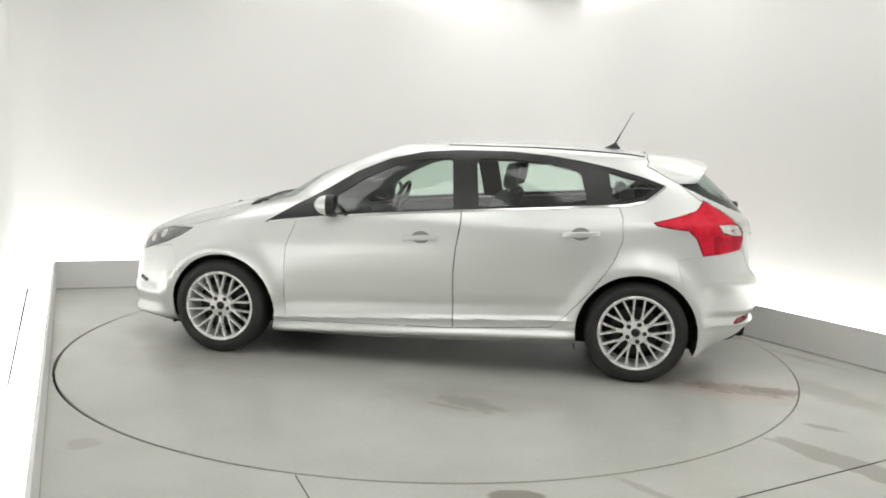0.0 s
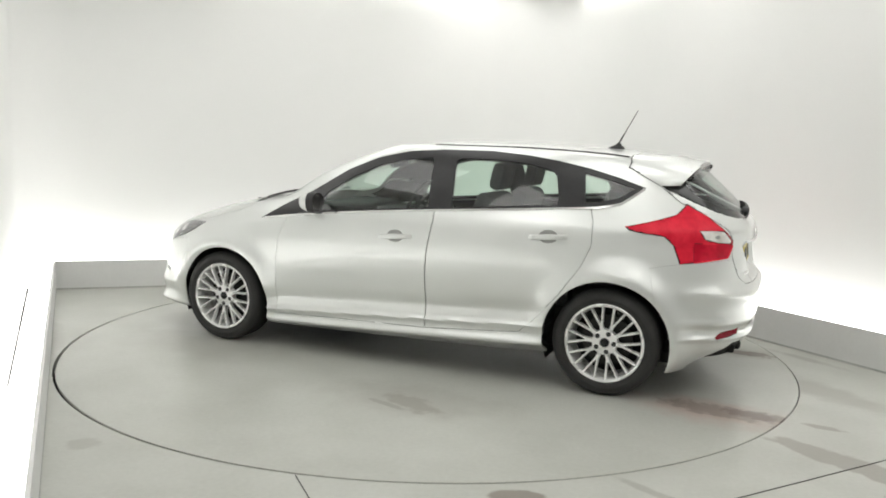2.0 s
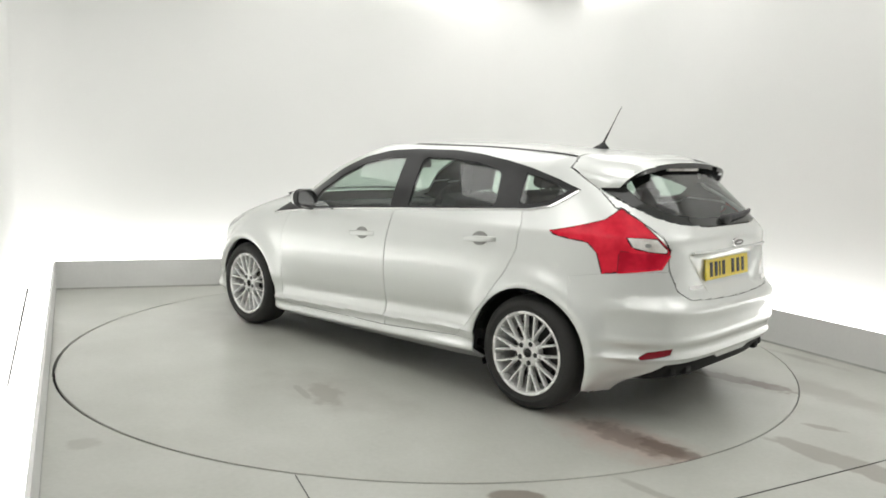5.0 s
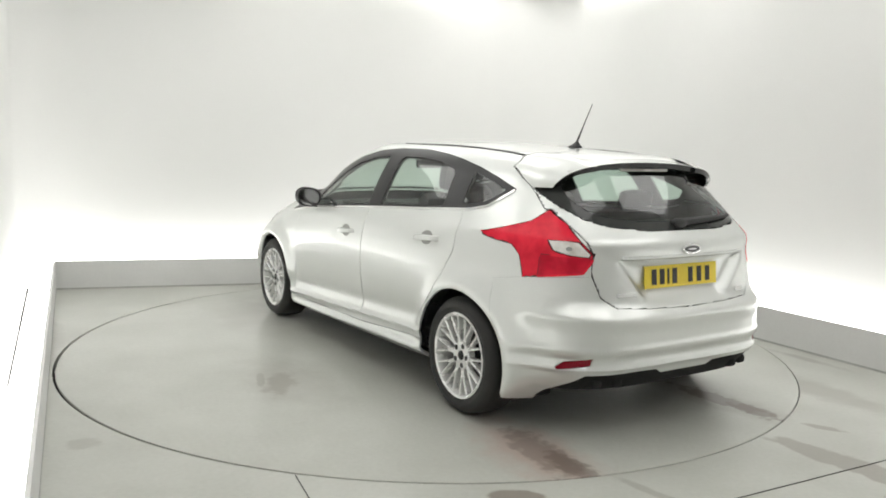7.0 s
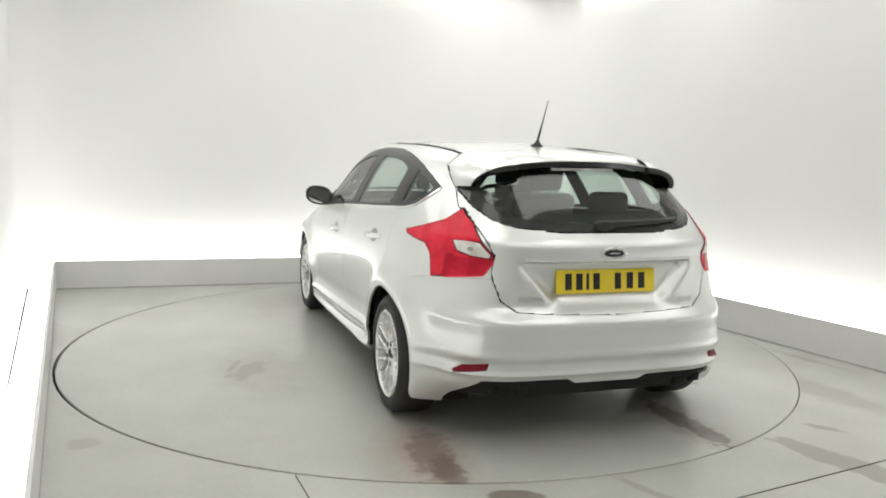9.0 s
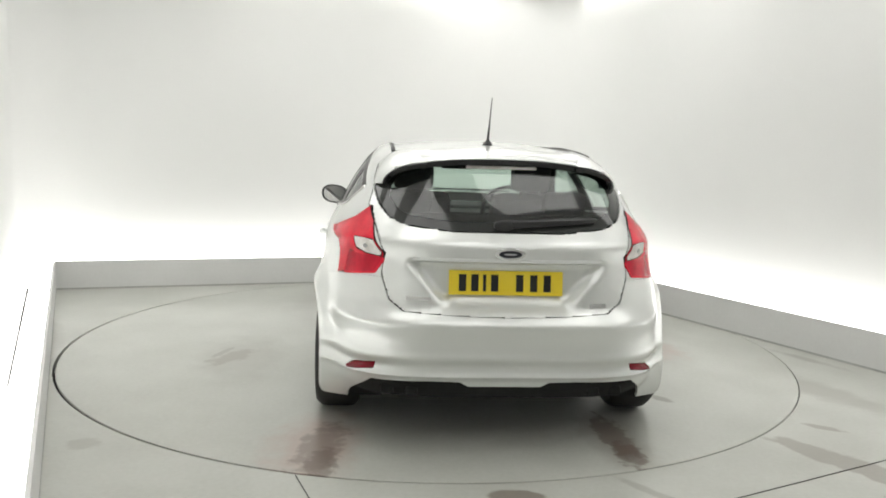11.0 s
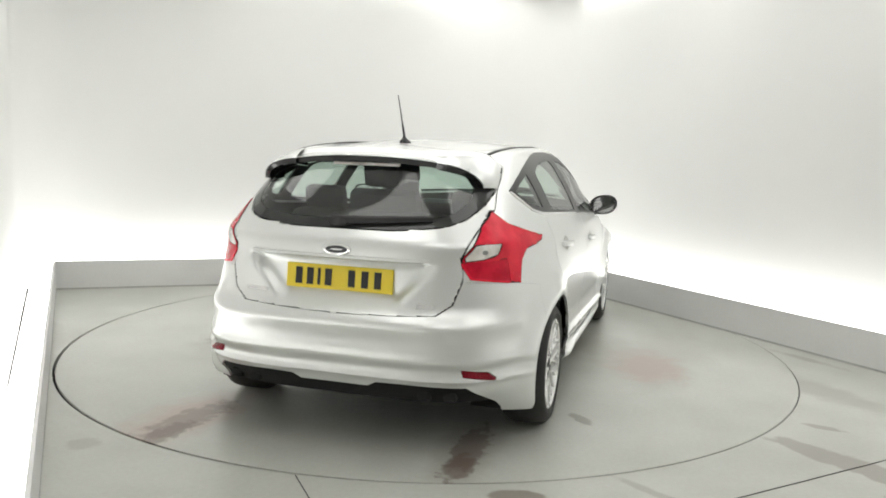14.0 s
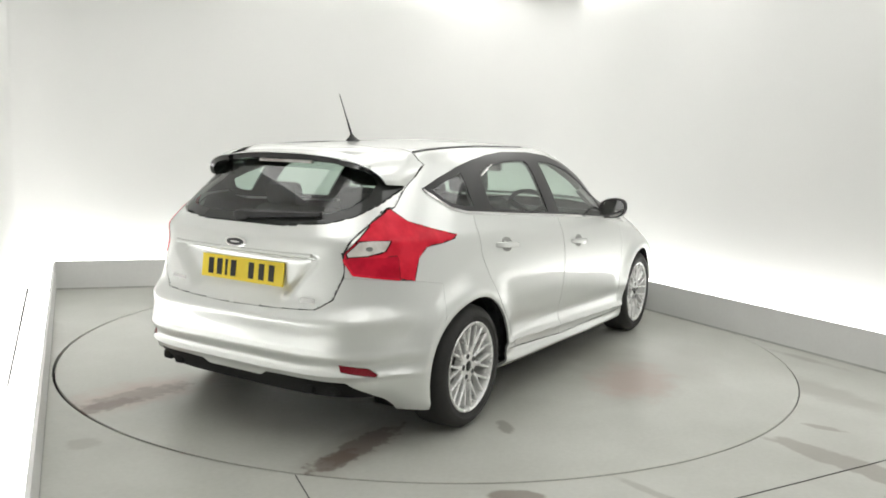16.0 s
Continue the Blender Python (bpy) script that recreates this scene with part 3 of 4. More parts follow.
ORDER = ("arch_front", "arch_rear", "lamp_insert", "lamp_band", "tail_lamp", "front_side_window", "rear_side_window", "quarter_window", "window_zone", "headlight", "fog_lamp", "reflector",
         "rear_window", "window_frit", "diffuser", "open_underside", "tailgate", "rear_bumper", "front_bumper", "side_skirt", "front_door", "rear_door", "windscreen", "bonnet", "roof")
FACING = {"bonnet": 0.35, "roof": 0.35, "tail_lamp": 0.05, "lamp_insert": 0.05, "lamp_band": 0.05, "tailgate": 0.02, "rear_window": 0.05, "window_frit": 0.05, "window_zone": 0.12}


def inside(p, poly):
    x, y, c = p[0], p[1], False
    for i in range(len(poly)):
        (x0, y0), (x1, y1) = poly[i - 1], poly[i]
        if (y0 > y) != (y1 > y) and x < (x1 - x0) * (y - y0) / (y1 - y0) + x0:
            c = not c
    return c


def cut_outline(bm, view, poly, xlim):
    """Split the faces under an outline along each of its edges."""
    e1, e2, face_to = view
    us, vs = [p[0] for p in poly], [p[1] for p in poly]
    box = (min(us) - 0.03, max(us) + 0.03, min(vs) - 0.03, max(vs) + 0.03)
    for i in range(len(poly)):
        (u0, v0), (u1, v1) = poly[i - 1], poly[i]
        lo_u, hi_u, lo_v, hi_v = min(u0, u1) - 1e-4, max(u0, u1) + 1e-4, min(v0, v1) - 1e-4, max(v0, v1) + 1e-4
        du, dv = u1 - u0, v1 - v0
        pick = []
        for f in bm.faces:
            c = f.verts[0].co
            if not (xlim[0] - 0.05 < c.x < xlim[1] + 0.05):
                continue
            a, b = c.dot(e1), c.dot(e2)
            if not (lo_u - 0.06 < a < hi_u + 0.06 and lo_v - 0.06 < b < hi_v + 0.06):
                continue
            if f.normal.dot(face_to) < 0.0:
                continue
            pu, pv = [v.co.dot(e1) for v in f.verts], [v.co.dot(e2) for v in f.verts]
            if max(pu) < lo_u or min(pu) > hi_u or max(pv) < lo_v or min(pv) > hi_v:
                continue
            s = [du * (q - v0) - dv * (p - u0) for p, q in zip(pu, pv)]
            if max(s) > 1e-9 and min(s) < -1e-9:
                pick.append(f)
        if pick:
            no = (e2 * du - e1 * dv).normalized()
            es = {e for f in pick for e in f.edges}
            vv = {v for f in pick for v in f.verts}
            bmesh.ops.bisect_plane(bm, geom=pick + list(es) + list(vv), dist=2e-5, plane_co=e1 * u0 + e2 * v0, plane_no=no)


def cut_body():
    g = body_grid()
    bm = bmesh.new()
    vs = [[bm.verts.new(g[i, j]) for j in range(COLS)] for i in range(ROWS)]
    for i in range(ROWS - 1):
        for j in range(COLS - 1):
            bm.faces.new((vs[i][j], vs[i + 1][j], vs[i + 1][j + 1], vs[i][j + 1]))
    bmesh.ops.remove_doubles(bm, verts=bm.verts, dist=1e-5)
    bmesh.ops.dissolve_degenerate(bm, edges=bm.edges, dist=1e-6)
    bm.normal_update()
    if sum(f.normal.y for f in bm.faces) < 0:
        bmesh.ops.reverse_faces(bm, faces=bm.faces)
        bm.normal_update()
    for name in ORDER:
        cut_outline(bm, *REGIONS[name])
        bm.normal_update()
    for x, keep in ((-1.350, lambda f: f.calc_center_median().z > 1.25),):
        fs = [f for f in bm.faces if keep(f) and abs(f.calc_center_median().x - x) < 0.05]
        bmesh.ops.bisect_plane(bm, geom=fs + list({e for f in fs for e in f.edges}) + list({v for f in fs for v in f.verts}), dist=1e-5, plane_co=(x, 0, 0), plane_no=(1, 0, 0))
    bm.normal_update()
    panels = {}
    for f in bm.faces:
        c, found = f.calc_center_median(), "side_frame"
        for name in ORDER:
            (e1, e2, to), poly, (lo, hi) = REGIONS[name]
            if lo <= c.x <= hi and f.normal.dot(to) > FACING.get(name, 0.0) and inside((c.dot(e1), c.dot(e2)), poly):
                found = name
                break
        panels.setdefault(found, []).append([(v.co.copy(), v.normal.copy()) for v in f.verts])
    bm.free()
    return panels


def panel_mesh(faces, sides, gap=0.003, flange=0.014, lift=0.0):
    """A panel from its faces: the left half, the right half, or both joined. Its rim is drawn in by half a gap and folded inwards."""
    bm = bmesh.new()
    cache = {}
    for s in sides:
        for f in faces:
            ring = []
            for co, no in f:
                p = (round(co.x, 5), round(co.y * s, 5), round(co.z, 5))
                if p not in cache:
                    cache[p] = bm.verts.new(Vector((co.x + no.x * lift, (co.y + no.y * lift) * s, co.z + no.z * lift)))
                if cache[p] not in ring:
                    ring.append(cache[p])
            if len(ring) > 2:
                try:
                    bm.faces.new(ring if s > 0 else ring[::-1])
                except ValueError:
                    pass
    bmesh.ops.dissolve_degenerate(bm, edges=bm.edges, dist=5e-5)
    bm.normal_update()
    rim = [e for e in bm.edges if len(e.link_faces) == 1]
    move, normals = {}, {}
    for e in rim:
        f = e.link_faces[0]
        d = (e.verts[1].co - e.verts[0].co)
        if d.length < 1e-7:
            continue
        into = f.normal.cross(d).normalized()
        if into.dot(f.calc_center_median() - e.verts[0].co) < 0:
            into = -into
        for v in e.verts:
            if abs(v.co.y) < 1e-4:
                into = Vector((into.x, 0, into.z))
            move.setdefault(v, Vector())
            move[v] += into * d.length
            normals[v] = v.normal.copy()
    for v, m in move.items():
        if m.length > 1e-9:
            v.co += m.normalized() * gap
    if flange:
        out = bmesh.ops.extrude_edge_only(bm, edges=rim)
        ups = {}
        for v in [g for g in out["geom"] if isinstance(g, bmesh.types.BMVert)]:
            near = None
            for e in v.link_edges:
                o = e.other_vert(v)
                if o in normals and (o.co - v.co).length < 1e-7:
                    near = o
            if near is not None:
                ups[v] = normals[near]
        for v, no in ups.items():
            v.co -= no * flange
    return bm


def lining_mesh(faces, sides, depth):
    """The inner face of the panels, set back into the cabin."""
    bm = bmesh.new()
    cache = {}
    for s in sides:
        for f in faces:
            ring = []
            for co, no in f:
                p = (round(co.x, 4), round(co.y * s, 4), round(co.z, 4))
                if p not in cache:
                    q = co - no * depth
                    cache[p] = bm.verts.new((q.x, max(q.y, 0.0) * s, q.z))
                if cache[p] not in ring:
                    ring.append(cache[p])
            if len(ring) > 2:
                try:
                    bm.faces.new(ring[::-1] if s > 0 else ring)
                except ValueError:
                    pass
    return bm


# outer surface by look-up: nearest lofted points give y on the flank, z on the roof, x at the tail
from mathutils.bvhtree import BVHTree
_g = body_grid()
_v = [tuple(p) for p in _g.reshape(-1, 3)]
_f = [(i * COLS + j, i * COLS + j + 1, (i + 1) * COLS + j + 1, (i + 1) * COLS + j) for i in range(ROWS - 1) for j in range(COLS - 1)]
SKIN = BVHTree.FromPolygons(_v, _f)


def flank(x, z):
    return SKIN.ray_cast(Vector((x, 3, z)), Vector((0, -1, 0)))[0]


def roof_at(x, y):
    return SKIN.ray_cast(Vector((x, abs(y) + 1e-4, 3)), Vector((0, 0, -1)))[0]


def tail_at(y, z):
    return SKIN.ray_cast(Vector((-4, abs(y) + 1e-4, z)), Vector((1, 0, 0)))[0]


def rounded_slab(bm, pts2, depth, to3, bevel=0.0):
    """A slab with the given outline (list of 2D) between depth 0 and depth; to3 maps (u, v, d) to space."""
    lo = [bm.verts.new(to3(u, v, 0.0)) for u, v in pts2]
    hi = [bm.verts.new(to3(u, v, depth)) for u, v in pts2]
    n = len(pts2)
    cu, cv = sum(p[0] for p in pts2) / n, sum(p[1] for p in pts2) / n
    tp = [bm.verts.new(to3(cu + (u - cu) * (1 - bevel), cv + (v - cv) * (1 - bevel), depth * 1.25)) for u, v in pts2] if bevel else hi
    bm.faces.new(lo[::-1])
    bm.faces.new(tp)
    for i in range(n):
        j = (i + 1) % n
        bm.faces.new((lo[i], lo[j], hi[j], hi[i]))
        if bevel:
            bm.faces.new((hi[i], hi[j], tp[j], tp[i]))
    bmesh.ops.recalc_face_normals(bm, faces=bm.faces)
    return bm


def oval(a, b, n=32, p=2.0):
    out = []
    for k in range(n):
        t = 2 * math.pi * k / n
        c, s = math.cos(t), math.sin(t)
        out.append((a * math.copysign(abs(c) ** (2 / p), c), b * math.copysign(abs(s) ** (2 / p), s)))
    return out


car = tagged(new("hatchback_car"), "silver five-door hatchback with red tail lamps parked on the turntable", "car")
PANELS = cut_body()


def build_shell():
    both, left, right = (1, -1), (1,), (-1,)
    P = PANELS
    part("side_frame", panel_mesh(P["side_frame"], both, 0.0006), M_PAINT, car, "", True)
    for nm, gap in (("roof", 0.0015), ("bonnet", 0.003), ("rear_bumper", 0.0004), ("front_bumper", 0.0015)):
        part(nm, panel_mesh(P[nm], both, gap), M_PAINT, car, "", True)
    gate = part("tailgate", panel_mesh(P["tailgate"], both, 0.0085), M_PAINT, car, "", True)
    part("rear_window", panel_mesh(P["rear_window"], both, 0.0, 0.004, -0.002), M_REAR_GLASS, gate, "tinted rear glass", True)
    part("window_frit", panel_mesh(P["window_frit"], both, 0.002, 0.006, -0.002), M_FRIT, gate, "black printed border of the rear glass", True)
    part("windscreen", panel_mesh(P["windscreen"], both, 0.002, 0.006, -0.002), M_GLASS, car, "clear laminated glass", True)
    part("diffuser", panel_mesh(P["diffuser"], both, 0.002, 0.03, -0.012), M_ROUGH, car, "rough black plastic lower bumper", True)
    doors = {}
    for s in (left, right):
        for nm in ("front_door", "rear_door"):
            doors[nm, s] = part(nm, panel_mesh(P[nm], s), M_PAINT, car, "", True)
        for nm, up in (("front_side_window", "front_door"), ("rear_side_window", "rear_door")):
            part(nm, panel_mesh(P[nm], s, 0.001, 0.004, -0.003), M_GLASS, doors[up, s], "faintly green side glass", True)
        part("quarter_window", panel_mesh(P["quarter_window"], s, 0.001, 0.004, -0.003), M_GLASS, car, "small fixed pointed side glass", True)
        part("window_surround", panel_mesh(P["window_zone"], s, 0.001, 0.010, 0.0), M_TRIM, car, "satin black window pillars", True)
        part("side_skirt", panel_mesh(P["side_skirt"], s, 0.001, 0.014, 0.004), M_PAINT, car, "", True)
        lamp = part("tail_lamp", panel_mesh(P["tail_lamp"], s, 0.007, 0.02, 0.004), M_RED, car, "red moulded tail lamp lens", True)
        rim = [f for nm in ("tail_lamp", "lamp_band", "lamp_insert") for f in P[nm]]
        part("lamp_seal", panel_mesh(rim, s, 0.0, 0.016, 0.0012), M_ROUGH, lamp, "dark seal round the lens", True)
        part("lamp_insert", panel_mesh(P["lamp_insert"], s, 0.0008, 0.008, 0.0035), M_CLEAR, lamp, "clear reversing lamp window", True)
        to_corner = Vector((1, -1, 0)).normalized()
        def lens_point(u, v, d, a0=-0.872, z0=0.930):
            p = SKIN.ray_cast(DIAG * (a0 + u) + Z_AXIS * (z0 + v) - to_corner * 4, to_corner)[0] - to_corner * (0.0042 + d)
            return (p.x, p.y * s[0], p.z)
        part("bulb_bowl", rounded_slab(bmesh.new(), oval(0.016, 0.010, 20), 0.001, lens_point), M_CUP, lamp, "grey bulb bowl", True)
        part("lens_dot", rounded_slab(bmesh.new(), oval(0.010, 0.010, 14), 0.001, lambda u, v, d: lens_point(u, v, d, -0.752, 1.030)), M_DEEP_RED, lamp, "small darker lens dot", True)
        part("lamp_band", panel_mesh(P["lamp_band"], s, -0.004, 0.008, 0.0036), M_DEEP_RED, lamp, "deeper red lower lamp band", True)
        part("fog_lamp", panel_mesh(P["fog_lamp"], s, 0.003, 0.012, -0.006), M_GLOSS, car, "dark fog lamp recess", True)
        part("reflector", panel_mesh(P["reflector"], s, 0.003, 0.012, 0.001), M_REFLECT, car, "dark red bumper reflector", True)
        head = part("headlight", panel_mesh(P["headlight"], s, 0.004, 0.014, 0.001), M_HEAD, car, "grey glazed headlight", True)
    low = [f for nm in ("front_door", "rear_door", "side_frame", "tailgate", "rear_bumper", "side_skirt") for f in P[nm] if sum(c.z for c, _ in f) / len(f) < 1.12 and -2.2 < f[0][0].x < 1.0]
    part("door_lining", lining_mesh(low, both, 0.045), M_CABIN, car, "dark cabin side trim", True)
    top = [f for f in P["roof"]]
    part("rear_pillar_trim", lining_mesh([f for nm in ("tailgate", "side_frame") for f in P[nm] if sum(c.z for c, _ in f) / len(f) >= 1.12], both, 0.03), M_CABIN, car, "dark rear pillar trim", True)
    part("headlining", lining_mesh(top, both, 0.03), M_LINER, car, "pale grey roof lining", True)
    pil = [f for f in P["window_zone"]]
    part("pillar_trim", lining_mesh(pil, both, 0.02), M_CABIN, car, "dark pillar trim", True)


build_shell()


def strip_on_side(path, half, out, name, mat, parent, label="", side=1, lift=0.006):
    """A moulding that follows a path of (x, y, z) points; half: half height."""
    bm = bmesh.new()
    rows = []
    pts = [Vector(p) for p in path]
    for i, p in enumerate(pts):
        t = (pts[min(i + 1, len(pts) - 1)] - pts[max(i - 1, 0)]).normalized()
        o = Vector(out).normalized()
        u = t.cross(o).normalized()
        ring = [p - u * half, p - u * half * 0.7 + o * lift, p + u * half * 0.7 + o * lift, p + u * half]
        rows.append([bm.verts.new((q.x, q.y * side, q.z)) for q in ring])
    for a, b in zip(rows, rows[1:]):
        for k in range(3):
            bm.faces.new((a[k], a[k + 1], b[k + 1], b[k]))
        bm.faces.new((a[3], a[0], b[0], b[3]))
    bm.faces.new(rows[0])
    bm.faces.new(rows[-1][::-1])
    bmesh.ops.recalc_face_normals(bm, faces=bm.faces)
    return part(name, bm, mat, parent, label, True)


def build_mouldings():
    for s in (1, -1):
        belt = [(1.00, 0.872), (0.75, 0.905), (0.50, 0.934), (0.20, 0.960), (-0.10, 0.984), (-0.45, 1.009), (-0.80, 1.033), (-1.10, 1.055), (-1.23, 1.064), (-1.345, 1.089), (-1.41, 1.134), (-1.462, 1.178)]
        strip_on_side([flank(x, z) for x, z in belt], 0.0085, (0, 1, 0.35), "belt_moulding", M_CHROME, car, "thin bright strip under the windows", s, 0.007)
        rail = [(-0.10 - 1.24 * k / 14, 0.512) for k in range(15)]
        strip_on_side([roof_at(x, y) for x, y in rail], 0.011, (0, 0.2, 1), "roof_moulding", M_DARK, car, "black roof drip moulding", s, 0.005)
        for hx, hz, ln in ((0.0, 0.824, 0.115), (-0.968, 0.888, 0.112)):
            c = flank(hx, hz)
            bm = bmesh.new()
            n = 12
            rows = []
            for k in range(n + 1):
                t = -1 + 2 * k / n
                x = c.x + t * ln
                z = c.z + 0.008 * (-t)
                sk = flank(x, z).y
                off = 0.006 + 0.034 * (1 - t * t) ** 0.5 if abs(t) < 1 else 0.004
                hh = 0.013 + 0.005 * (1 - abs(t))
                rows.append([bm.verts.new((x, s * (sk + o), z + w)) for o, w in ((off * 0.45, -hh), (off * 0.9, -hh * 0.8), (off, 0), (off * 0.9, hh * 0.8), (off * 0.45, hh))])
            for a, b in zip(rows, rows[1:]):
                for q in range(4):
                    bm.faces.new((a[q], a[q + 1], b[q + 1], b[q]))
                bm.faces.new((a[4], a[0], b[0], b[4]))
            bm.faces.new(rows[0])
            bm.faces.new(rows[-1][::-1])
            bmesh.ops.recalc_face_normals(bm, faces=bm.faces)
            h = part("door_handle", bm, M_PAINT, car, "body-coloured pull handle", True)
            # no dish is cut: a thin grey oval carries the recess's shading as colour
            bm = bmesh.new()
            rounded_slab(bm, oval(0.056, 0.038, 24), 0.0012, lambda u, v, d: (c.x + u, s * (flank(c.x + u, c.z + 0.002 + v).y + d), c.z + 0.002 + v))
            part("handle_cup_shade", bm, M_CUP, h, "flat grey oval painted as the shade behind the handle", True)


build_mouldings()


def build_front_details():
    heads = [o for o in car.children if o.name.startswith("headlight")]
    for s, head in zip((1, -1), heads):
        for x, z, r in ((1.80, 0.742, 0.026), (1.885, 0.705, 0.022)):
            bm = rounded_slab(bmesh.new(), oval(r, r, 20), 0.003, lambda u, v, d: (x + u, s * (flank(x + u, z + v).y + 0.001 + d), z + v), 0.3)
            part("projector", bm, M_CHROME, head, "bright round lamp reflector", True)
        # wipers resting along the foot of the windscreen
    for y0, y1 in ((0.66, 0.06), (0.10, -0.50)):
        pts = []
        for k in range(13):
            y = y0 + (y1 - y0) * k / 12
            p = roof_at(1.13 - 0.10 * abs(y) ** 2, y)
            pts.append((p.x, y, p.z + 0.010))
        wiper = strip_on_side(pts, 0.014, (0.3, 0, 1), "front_wiper", M_DARK, car, "black front wiper", 1, 0.016)
    bm = bmesh.new()
    rows = []
    for k in range(25):
        y = 0.66 - 1.32 * k / 24
        row = []
        for i in range(3):
            p = roof_at(1.17 - 0.10 * y * y + 0.035 * i, y)
            row.append(bm.verts.new((p.x, y, p.z + 0.003)))
        rows.append(row)
    for a, b in zip(rows, rows[1:]):
        for i in range(2):
            bm.faces.new((a[i], a[i + 1], b[i + 1], b[i]))
    bmesh.ops.solidify(bm, geom=bm.faces, thickness=0.004)
    part("cowl", bm, M_DARK, car, "black plastic cowl under the windscreen", True)
    bm = bmesh.new()
    rows = []
    for k in range(25):
        v = -1 + 2 * k / 24
        y = 0.76 * v
        x = 2.00 - 0.40 * abs(v) ** 5
        rows.append([bm.verts.new(q) for q in ((x - 0.02, y, 0.150), (x + 0.012, y, 0.153), (x + 0.014, y, 0.162), (x - 0.02, y, 0.178))])
    for a, b in zip(rows, rows[1:]):
        for i in range(4):
            bm.faces.new((a[i], a[(i + 1) % 4], b[(i + 1) % 4], b[i]))
    bm.faces.new(rows[0])
    bm.faces.new(rows[-1][::-1])
    bmesh.ops.recalc_face_normals(bm, faces=bm.faces)
    part("front_lip", bm, M_DARK, car, "black lip under the front bumper", True)
    for y in (0.30, -0.30):
        p = roof_at(1.42, y)
        bm = rounded_slab(bmesh.new(), oval(0.018, 0.012, 12), 0.006, lambda u, v, d: (p.x + v, y + u, p.z + d), 0.4)
        part("washer_jet", bm, M_DARK, car, "small black washer jet", True)


build_front_details()


def build_tail_details():
    # number plate with plain bars, badge, lettering bars, wiper, spoiler, exhaust, aerial
    lean = math.atan2(0.012, 0.111)
    m = Matrix.Translation((-2.002, 0.003, 0.787)) @ Matrix.Rotation(lean, 4, "Y")
    plate = part("number_plate", add_box(bmesh.new(), -0.004, 0.004, -0.26, 0.26, -0.0555, 0.0555, 0.0015, m), M_YELLOW, car, "yellow rear number plate with black bars")
    for y in (0.198, 0.142, 0.098, 0.052, -0.062, -0.126, -0.188):
        w = 0.007 if abs(y - 0.098) < 0.001 else 0.0165
        part("plate_bar", add_box(bmesh.new(), -0.0062, -0.0042, y - w, y + w, -0.038, 0.038, 0, m), M_BLACK, plate)
    c = tail_at(0.0, 0.925)
    bm = rounded_slab(bmesh.new(), oval(0.068, 0.028), 0.006, lambda u, v, d: (c.x - 0.002 - d, u - 0.004, c.z + v), 0.06)
    badge = part("badge", bm, M_CHROME, car, "small oval bright-rimmed badge", True)
    bm = rounded_slab(bmesh.new(), oval(0.052, 0.0165), 0.002, lambda u, v, d: (c.x - 0.0098 - d, u - 0.004, c.z + v))
    part("badge_field", bm, M_BADGE, badge, "dark blue oval field")
    bm = rounded_slab(bmesh.new(), oval(0.030, 0.004, 16), 0.0012, lambda u, v, d: (c.x - 0.0118 - d, u - 0.004, c.z + v))
    part("badge_mark", bm, M_CHROME, badge, "small bright bar")
    for y0, y1, z, hh in ((0.345, 0.455, 0.716, 0.008), (-0.455, -0.380, 0.694, 0.010)):
        bm = bmesh.new()
        rounded_slab(bm, [(y0, -hh), (y1, -hh), (y1, hh), (y0, hh)], 0.004, lambda u, v, d: (tail_at(u, z + v).x - d - 0.001, u, z + v))
        part("badge_bar", bm, M_CHROME, car, "thin bright badge strip")
    # bright shadow-lip above the plate
    bm = bmesh.new()
    rows = []
    for k in range(15):
        y = 0.43 - 0.86 * k / 14
        x = tail_at(y, 0.897).x
        rows.append([bm.verts.new(q) for q in ((x + 0.03, y, 0.902), (x - 0.012, y, 0.899), (x - 0.014, y, 0.888), (x + 0.03, y, 0.880))])
    for a, b in zip(rows, rows[1:]):
        for k in range(4):
            bm.faces.new((a[k], a[(k + 1) % 4], b[(k + 1) % 4], b[k]))
    bm.faces.new(rows[0])
    bm.faces.new(rows[-1][::-1])
    bmesh.ops.recalc_face_normals(bm, faces=bm.faces)
    part("plate_lip", bm, M_PAINT, car, "grab lip over the number plate", True)
    # wiper: arm over the lower glass
    wiper = part("rear_wiper", rounded_slab(bmesh.new(), oval(0.045, 0.026), 0.03, lambda u, v, d: (tail_at(0.02, 1.045).x - d + 0.004, 0.02 + u, 1.045 + v), 0.3), M_DARK, car, "black wiper with pivot cap", True)
    bm = bmesh.new()
    rows = []
    for k in range(13):
        t = k / 12
        y, z = 0.05 - 0.46 * t, 1.046 + 0.026 * t
        x = tail_at(y, z).x - 0.012
        hh = 0.023 - 0.011 * t
        rows.append([bm.verts.new(q) for q in ((x, y, z - hh), (x - 0.022 + 0.008 * t, y, z - hh * 0.6), (x - 0.022 + 0.008 * t, y, z + hh * 0.6), (x, y, z + hh))])
    for a, b in zip(rows, rows[1:]):
        for k in range(4):
            bm.faces.new((a[k], a[(k + 1) % 4], b[(k + 1) % 4], b[k]))
    bm.faces.new(rows[0])
    bm.faces.new(rows[-1][::-1])
    bmesh.ops.recalc_face_normals(bm, faces=bm.faces)
    part("wiper_arm", bm, M_DARK, wiper)
    # spoiler: painted top skin, black underside and ears
    top, under = bmesh.new(), bmesh.new()
    n = 24
    grid_t, grid_u = [], []
    for k in range(n + 1):
        y = -0.51 + 1.02 * k / n
        a = abs(y) / 0.51
        edge = -1.735 + 0.035 * a**3
